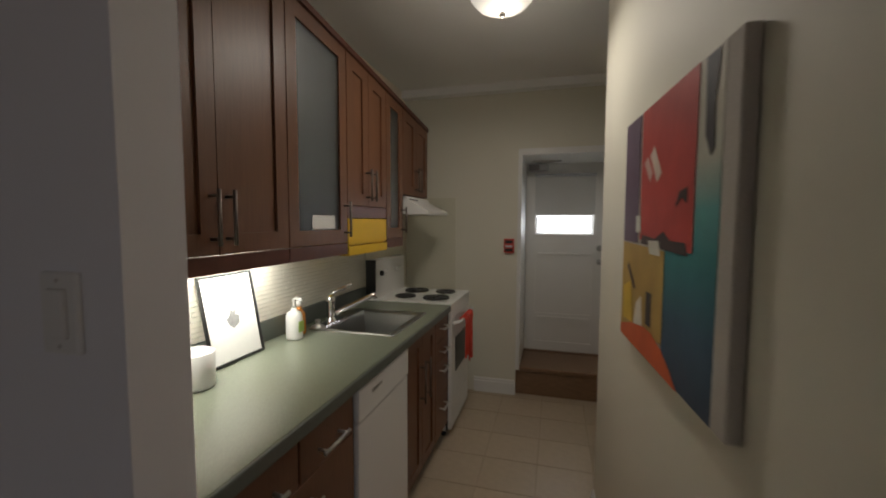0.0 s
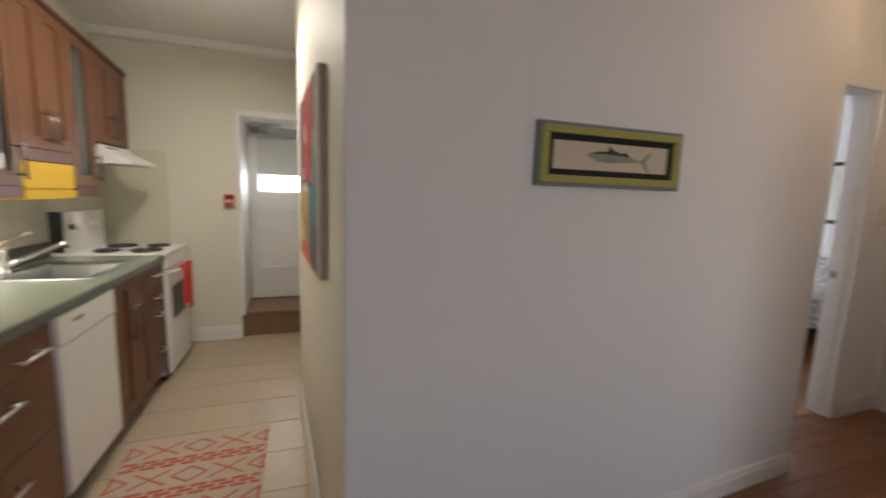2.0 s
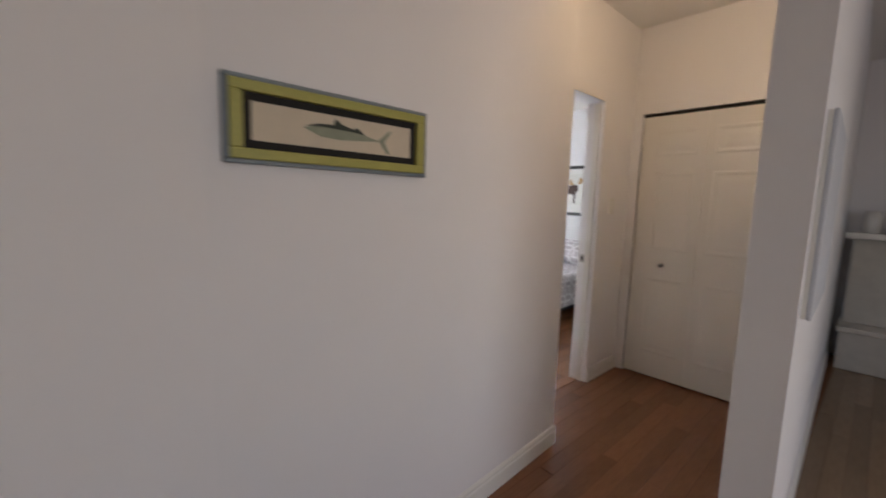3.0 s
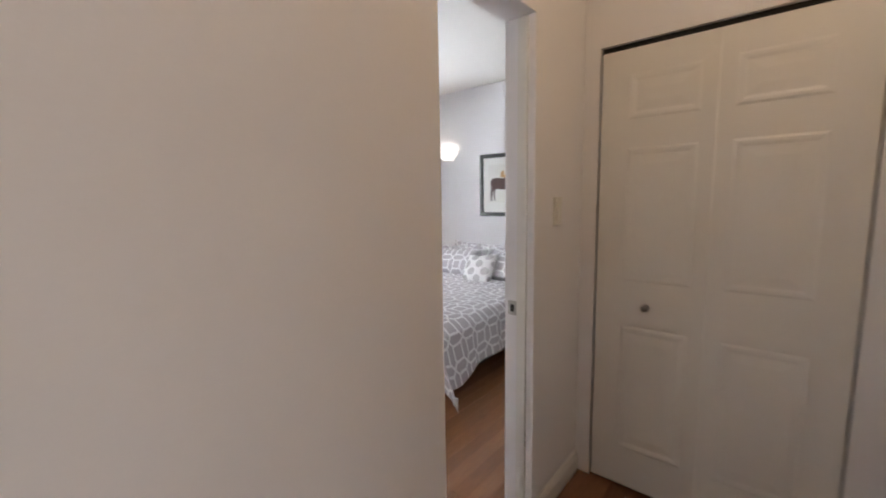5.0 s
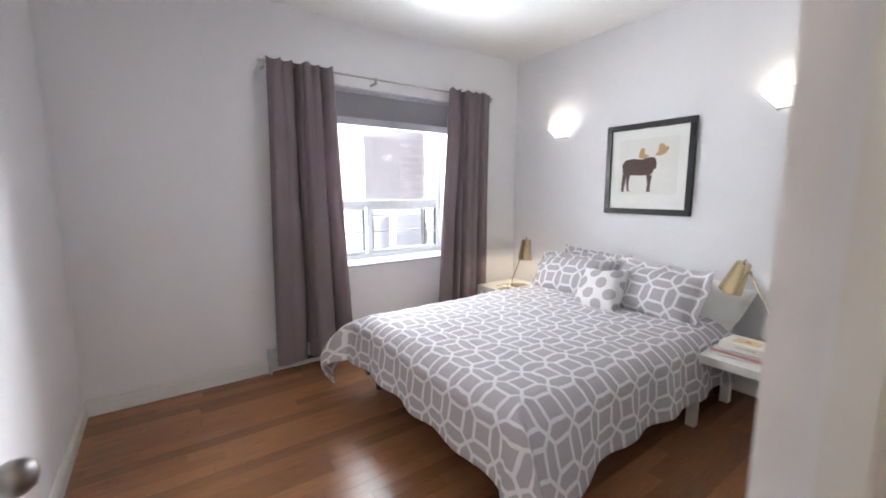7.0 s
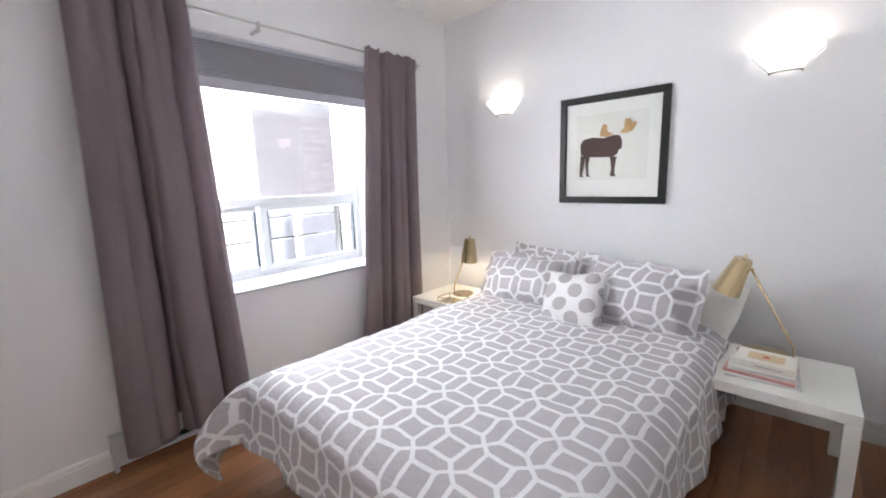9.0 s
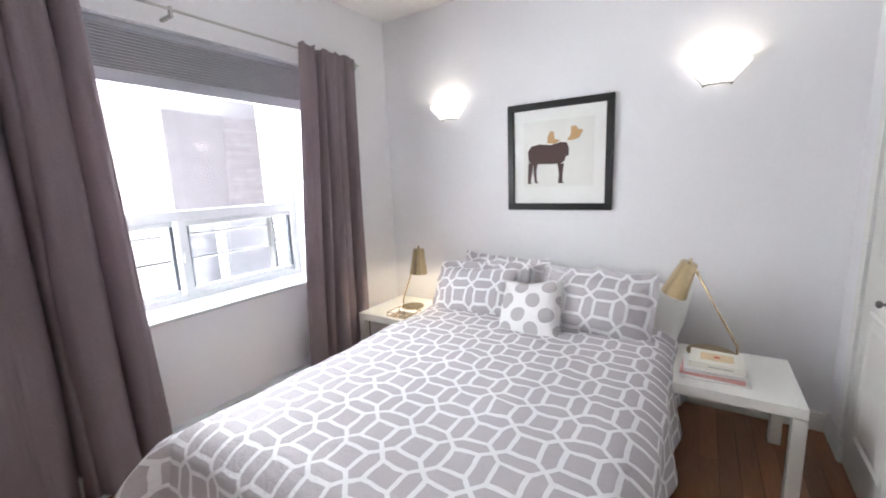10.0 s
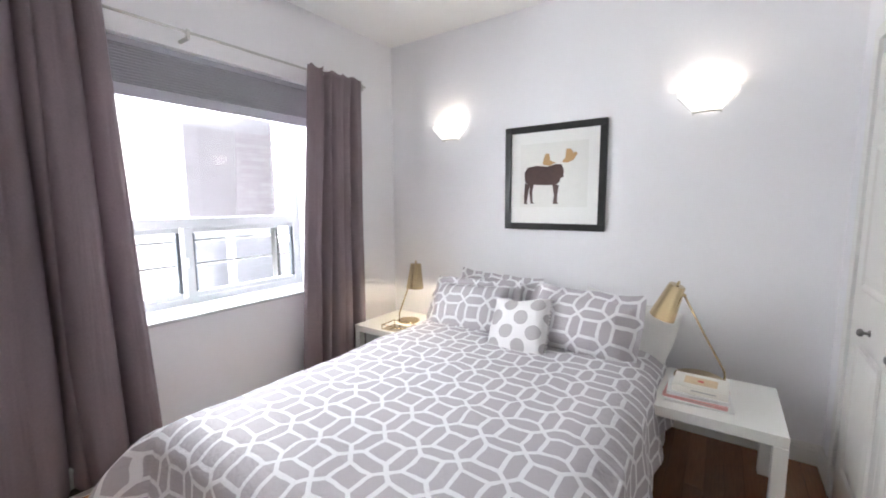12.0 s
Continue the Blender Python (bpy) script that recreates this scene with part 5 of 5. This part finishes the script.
part("handle", box(-0.028, -0.012, 0.030, 0.028, 0.004, 0.040, 0.002), WINF, alarm, "white pull bar")
part("plate", box(-0.030, 0.020, 0.030, 0.030, 0.044, 0.032), BLACKM, alarm)
part("plate", box(-0.030, -0.046, 0.030, 0.030, -0.024, 0.032), BLACKM, alarm)

lamp = thing("ceiling_light", "lit white glass dome light on the kitchen ceiling", "ceiling light", place=pose(-0.84, 1.575, 2.525))
part("ring", lathe([(0.165, -0.02), (0.170, -0.012), (0.165, 0.0), (0.12, 0.005), (0.12, 0.035)], 40), NICKEL, lamp, "", True)
part("dome", lathe([(0.004, -0.130), (0.055, -0.124), (0.11, -0.100), (0.145, -0.06), (0.160, -0.018)], 40), glow("dome_glass", (1.0, 0.93, 0.82), 1.6), lamp, "glowing white glass dome", True)
part("finial", lathe([(0.003, -0.155), (0.012, -0.149), (0.015, -0.138), (0.008, -0.126)], 16), KNOBM, lamp, "", True)

# ---- painting on the kitchen wall
art = thing("canvas_painting", "bright abstract canvas in red, teal, ochre and orange", "painting", place=upright(-0.2985, 0.862, 1.43, 180 + 4.4))
CW, CH = 0.75, 0.72
CANV = mat("canvas_side", (0.50, 0.46, 0.42), 0.8, grain=0.1, scale=200, bump=0.2)
part("canvas", box(-CW / 2, -CH / 2, 0, CW / 2, CH / 2, 0.028, 0.004), CANV, art, "pale stretched canvas")


def patch(colour, pts, z, nm):
    m = mat(nm, colour, 0.6, grain=0.16, scale=14, bump=0.25, stain=0.18, stain_scale=6)
    part("paint_patch", poly([(CW / 2 - s * CW, -CH / 2 + t * CH) for s, t in pts][::-1], 0.0006, 0.028 + z), m, art)


def blended(name, stops):
    """Paint that runs from one colour into the next up the canvas."""
    m = mat(name, (1, 1, 1), 0.6, grain=0.16, scale=14, bump=0.25, stain=0.18, stain_scale=6)
    n, l = m.node_tree.nodes, m.node_tree.links
    tc, sp, ramp, mul = n.new("ShaderNodeTexCoord"), n.new("ShaderNodeSeparateXYZ"), n.new("ShaderNodeValToRGB"), n.new("ShaderNodeMix")
    ma = n.new("ShaderNodeMath")
    ma.operation = "MULTIPLY_ADD"
    ma.inputs[1].default_value, ma.inputs[2].default_value = 1 / CH, 0.5
    l.new(tc.outputs["Object"], sp.inputs[0])
    l.new(sp.outputs["Y"], ma.inputs[0])
    l.new(ma.outputs[0], ramp.inputs["Fac"])
    while len(ramp.color_ramp.elements) < len(stops):
        ramp.color_ramp.elements.new(0.5)
    for e, (p, c) in zip(ramp.color_ramp.elements, stops):
        e.position, e.color = p, (*c, 1)
    b = n["Principled BSDF"]
    mul.data_type, mul.blend_type = "RGBA", "MULTIPLY"
    mul.inputs["Factor"].default_value = 1.0
    l.new(ramp.outputs["Color"], mul.inputs["A"])
    l.new(b.inputs["Base Color"].links[0].from_socket, mul.inputs["B"])
    l.new(mul.outputs["Result"], b.inputs["Base Color"])
    return m


sea = blended("paint_sea", [(0.0, (0.03, 0.045, 0.08)), (0.22, (0.035, 0.085, 0.14)), (0.45, (0.03, 0.20, 0.22)), (0.58, (0.10, 0.33, 0.33)), (0.72, (0.50, 0.50, 0.42)), (1.0, (0.60, 0.55, 0.46))])
part("paint_patch", poly([(CW / 2 - s * CW, -CH / 2 + t * CH) for s, t in ((0.075, 0.005), (0.45, 0.005), (0.45, 0.46), (0.22, 0.47), (0.22, 0.995), (0.075, 0.995))][::-1], 0.0006, 0.0284), sea, art)
patch((0.03, 0.025, 0.03), [(0.115, 0.74), (0.135, 0.72), (0.17, 0.78), (0.18, 0.99), (0.10, 0.99), (0.12, 0.86)], 0.0020, "paint_black")
patch((0.46, 0.05, 0.042), [(0.225, 0.45), (0.74, 0.47), (0.745, 0.995), (0.22, 0.995)], 0.0020, "paint_red")
patch((0.13, 0.085, 0.13), [(0.77, 0.455), (0.995, 0.455), (0.995, 0.995), (0.77, 0.995)], 0.0020, "paint_plum")
patch((0.46, 0.30, 0.09), [(0.445, 0.11), (0.995, 0.03), (0.995, 0.45), (0.445, 0.44)], 0.0020, "paint_ochre")
patch((0.62, 0.12, 0.04), [(0.29, 0.004), (0.996, 0.004), (0.996, 0.05), (0.72, 0.12), (0.56, 0.12), (0.44, 0.09), (0.36, 0.05)], 0.0030, "paint_orange")
patch((0.66, 0.56, 0.48), [(0.50, 0.72), (0.545, 0.69), (0.63, 0.80), (0.585, 0.83)], 0.0030, "paint_white")
patch((0.60, 0.40, 0.36), [(0.60, 0.73), (0.63, 0.70), (0.70, 0.78), (0.66, 0.80)], 0.0030, "paint_rose")
patch((0.05, 0.03, 0.03), [(0.25, 0.44), (0.72, 0.455), (0.70, 0.49), (0.55, 0.48), (0.46, 0.51), (0.40, 0.48), (0.27, 0.48)], 0.0030, "paint_dark")
patch((0.05, 0.03, 0.03), [(0.27, 0.60), (0.31, 0.62), (0.36, 0.59), (0.33, 0.64), (0.27, 0.65)], 0.0030, "paint_smudge")
patch((0.70, 0.68, 0.60), [(0.48, 0.42), (0.60, 0.42), (0.62, 0.47), (0.50, 0.475)], 0.0040, "paint_cup")
patch((0.70, 0.68, 0.60), [(0.72, 0.50), (0.79, 0.50), (0.79, 0.57), (0.73, 0.57)], 0.0040, "paint_cup_two")
patch((0.75, 0.70, 0.60), [(0.66, 0.12), (0.78, 0.10), (0.75, 0.20), (0.68, 0.24)], 0.0040, "paint_pale")
patch((0.68, 0.45, 0.05), [(0.80, 0.10), (0.95, 0.09), (0.96, 0.24), (0.84, 0.28)], 0.0040, "paint_yellow")
patch((0.10, 0.06, 0.05), [(0.76, 0.26), (0.79, 0.25), (0.90, 0.34), (0.88, 0.36)], 0.0044, "paint_stroke")
patch((0.05, 0.04, 0.04), [(0.555, 0.14), (0.62, 0.14), (0.62, 0.27), (0.555, 0.27)], 0.0040, "paint_bottle")

# ---- rug
RUGM = mat("cream_rug", (0.52, 0.42, 0.33), 0.95, grain=0.14, scale=160, bump=0.5)
RUGR = mat("red_rug_wool", (0.52, 0.12, 0.075), 0.95, grain=0.2, scale=160, bump=0.5)
rug = thing("rug", "flat-woven cream kitchen rug with coral red pattern", "rug", place=pose(-0.88, 0.93, 0.0))
part("weave", box(-0.33, -0.62, 0.0, 0.33, 0.53, 0.007, 0.002), RUGM, rug)
bm = bmesh.new()


def strip(bm, x0, y0, x1, y1, w):
    d = Vector((x1 - x0, y1 - y0)).normalized()
    nx, ny = -d.y * w / 2, d.x * w / 2
    vs = [bm.verts.new((x, y, 0.0085)) for x, y in ((x0 + nx, y0 + ny), (x1 + nx, y1 + ny), (x1 - nx, y1 - ny), (x0 - nx, y0 - ny))]
    bm.faces.new(vs)


for row in range(5):
    yc = 0.43 - row * 0.235
    for k in range(-2, 3):
        xc = k * 0.165
        a, b = max(-0.32, xc - 0.075), min(0.32, xc + 0.075)
        if k % 2 == 0:
            strip(bm, a, yc, xc, yc + 0.055, 0.011), strip(bm, xc, yc + 0.055, b, yc, 0.011)
            strip(bm, a, yc, xc, yc - 0.055, 0.011), strip(bm, xc, yc - 0.055, b, yc, 0.011)
        else:
            strip(bm, a, yc + 0.055, b, yc - 0.055, 0.011), strip(bm, a, yc - 0.055, b, yc + 0.055, 0.011)
    for j in range(3):
        y = yc - 0.092 - j * 0.025
        x = -0.32 + (j % 2) * 0.035
        while x < 0.30:
            strip(bm, x, y, min(0.32, x + 0.066), y, 0.019)
            x += 0.086
part("woven_pattern", bm, RUGR, rug, "coral red woven lines")

# ---- living room corner
fire = thing("fireplace", "pale stone fireplace with raised hearth and black insert", "fireplace")
part("hearth", box(4.93, -2.35, 0.0, 5.42, -0.68, 0.33, 0.008), STONE, fire)
part("hearth_slab", box(4.90, -2.37, 0.33, 5.42, -0.66, 0.375, 0.008), STONE, fire)
part("surround", box(5.16, -1.02, 0.375, 5.42, -0.68, 1.125, 0.006), STONE, fire)
part("surround", box(5.16, -2.35, 0.375, 5.42, -1.90, 1.125, 0.006), STONE, fire)
part("surround", box(5.16, -1.90, 1.03, 5.42, -1.02, 1.125, 0.006), STONE, fire)
part("insert", box(5.20, -1.90, 0.375, 5.42, -1.02, 1.03), BLACKM, fire, "black metal fire insert")
part("insert_bar", box(5.185, -1.86, 0.86, 5.20, -1.12, 0.88), NICKEL, fire, "thin metal bar")
part("insert_bar", box(5.185, -1.86, 0.48, 5.20, -1.12, 0.50), NICKEL, fire, "thin metal bar")
part("mantel_shelf", box(5.02, -2.40, 1.125, 5.42, -0.63, 1.175, 0.006), TRIM, fire, "white painted mantel shelf")
for y, r, h in ((-0.78, 0.055, 0.19), (-0.95, 0.060, 0.20), (-1.10, 0.050, 0.15)):
    solo("candle_jar", lathe([(r, 0), (r, h), (r - 0.006, h), (r - 0.008, h - 0.03), (0.002, h - 0.032)], 24, at=(5.16, y, 1.175)), WHITEAPP, "white cylindrical jar on the mantel shelf", "jar", "mantel jars", True)
mir = framed("wall_mirror", 1.10, 0.86, 0.055, 0.030, mat("yellow_frame", (0.62, 0.50, 0.10), 0.45, grain=0.05), "rectangular wall mirror in a yellow painted frame", upright(5.42, -1.50, 1.68, 180))
part("mirror_glass", box(-0.50, -0.38, 0.004, 0.50, 0.38, 0.012), mat("mirror_silver", (0.86, 0.87, 0.88), 0.02, 1.0, grain=0, bump=0, stain=0), mir, "silvered mirror glass")
cv = thing("blank_canvas", "blue-grey stretched canvas on the living room wall", "canvas")
for x0, z0, x1, z1 in ((1.612, 1.042, 1.66, 1.618), (2.20, 1.042, 2.248, 1.618), (1.66, 1.042, 2.20, 1.09), (1.66, 1.57, 2.20, 1.618)):
    part("stretcher_bar", box(x0, -0.7215, z0, x1, -0.711, z1), TRIM, cv)
cv.matrix_world = pose(1.53, -0.71, 0, 0, 0, 1.58) @ pose(-1.53, 0.71, 0)
part("canvas_face", box(1.61, -0.734, 1.04, 2.25, -0.722, 1.62, 0.003), mat("blue_grey_canvas", (0.55, 0.57, 0.62), 0.8, grain=0.1, scale=90), cv)
win2 = thing("window_2", "plain white framed living room window", "window")
win2["kind"] = "structure"
for x0, z0, x1, z1 in ((-0.3, 0.7, -0.24, 2.3), (2.04, 0.7, 2.1, 2.3), (-0.24, 2.24, 2.04, 2.3), (-0.24, 0.7, 2.04, 0.76), (0.87, 0.76, 0.93, 2.24)):
    part("window_frame", box(x0, -4.08, z0, x1, -4.02, z1), WINF, win2)

# ---- floor pieces, last
rng = random.Random(11)
SHAPES = {}


def planks(parent, material, x0, x1, y0, y1, w, lengths, joined=None):
    y = y0
    while y < y1 - 0.004:
        ww = min(w, y1 - y)
        x = x0 - rng.random() * 0.6
        while x < x1:
            length = rng.choice(lengths)
            a, b = max(x, x0), min(x + length, x1)
            x += length
            if b - a < 0.02:
                continue
            if joined is not None:
                bm_box(joined, a, y, -0.012, b - 0.0012, y + ww - 0.0012, -0.0005 * rng.random())
                continue
            key = (round(b - a, 2), round(ww, 3), material.name)
            if key not in SHAPES:
                SHAPES[key] = mesh_of("board", box(0, 0, -0.012, key[0] - 0.0014, ww - 0.0014, 0.0, 0.0008), material)
            ob = new("board", SHAPES[key])
            ob.parent = parent
            ob.location = (a, y, -0.0006 * rng.random())
        y += w


planks(bpy.data.objects["floor_bedroom"], OAK, 1.87, 5.53, 0.64, 3.72, 0.082, (0.6, 0.9, 1.1, 1.4))
planks(bpy.data.objects["floor_hall"], OAKH, 0.6, 5.42, -0.68, 0.632, 0.082, (0.9, 1.1, 1.4))
# living room side: boards in the colour with sheen painted in
planks(bpy.data.objects["floor_hall"], OAKH_SHEEN, 0.6, 5.42, -1.5, -0.68, 0.082, (0.9, 1.1, 1.4))
bm = bmesh.new()
planks(None, OAKH, -3.1, 5.42, -4.0, -1.5, 0.165, (1.8, 2.4, 2.9), bm)
planks(None, OAKH, -3.1, 0.6, -1.5, 0.20, 0.165, (1.2, 1.6), bm)
rest = part("boards_rest", bm, OAKH_SHEEN, bpy.data.objects["floor_hall"])
rest["kind"] = "stuff"
tile_mesh = mesh_of("tile", box(0.002, 0.002, -0.006, 0.318, 0.298, 0.0, 0.0012), TILE)
for i in range(-4, 4):
    for j in range(-6, 5):
        x, y = -0.665 + i * 0.32, 1.80 + j * 0.30
        if y < 0.15 or y > 3.05 or x < -1.99 or x > 0.39:
            continue
        ob = new("tile", tile_mesh)
        ob.parent = bpy.data.objects["floor_kitchen"]
        ob.location = (x, max(y, 0.205), 0.0004 * rng.random())

# brick panel outside
bm = bmesh.new()
for i in range(112):
    z = 1.13 + i * 0.052
    y = 4.885 - rng.random() * 0.3
    while y < 5.96:
        a, b = max(y, 4.883), min(y + 0.30, 5.967)
        if b - a > 0.03:
            bm_box(bm, a, 6.195 + rng.random() * 0.003, z, b, 6.20, z + 0.046)
        y += 0.306
q = part("bricks", bm, BRICKM, house)
q["kind"] = "stuff"
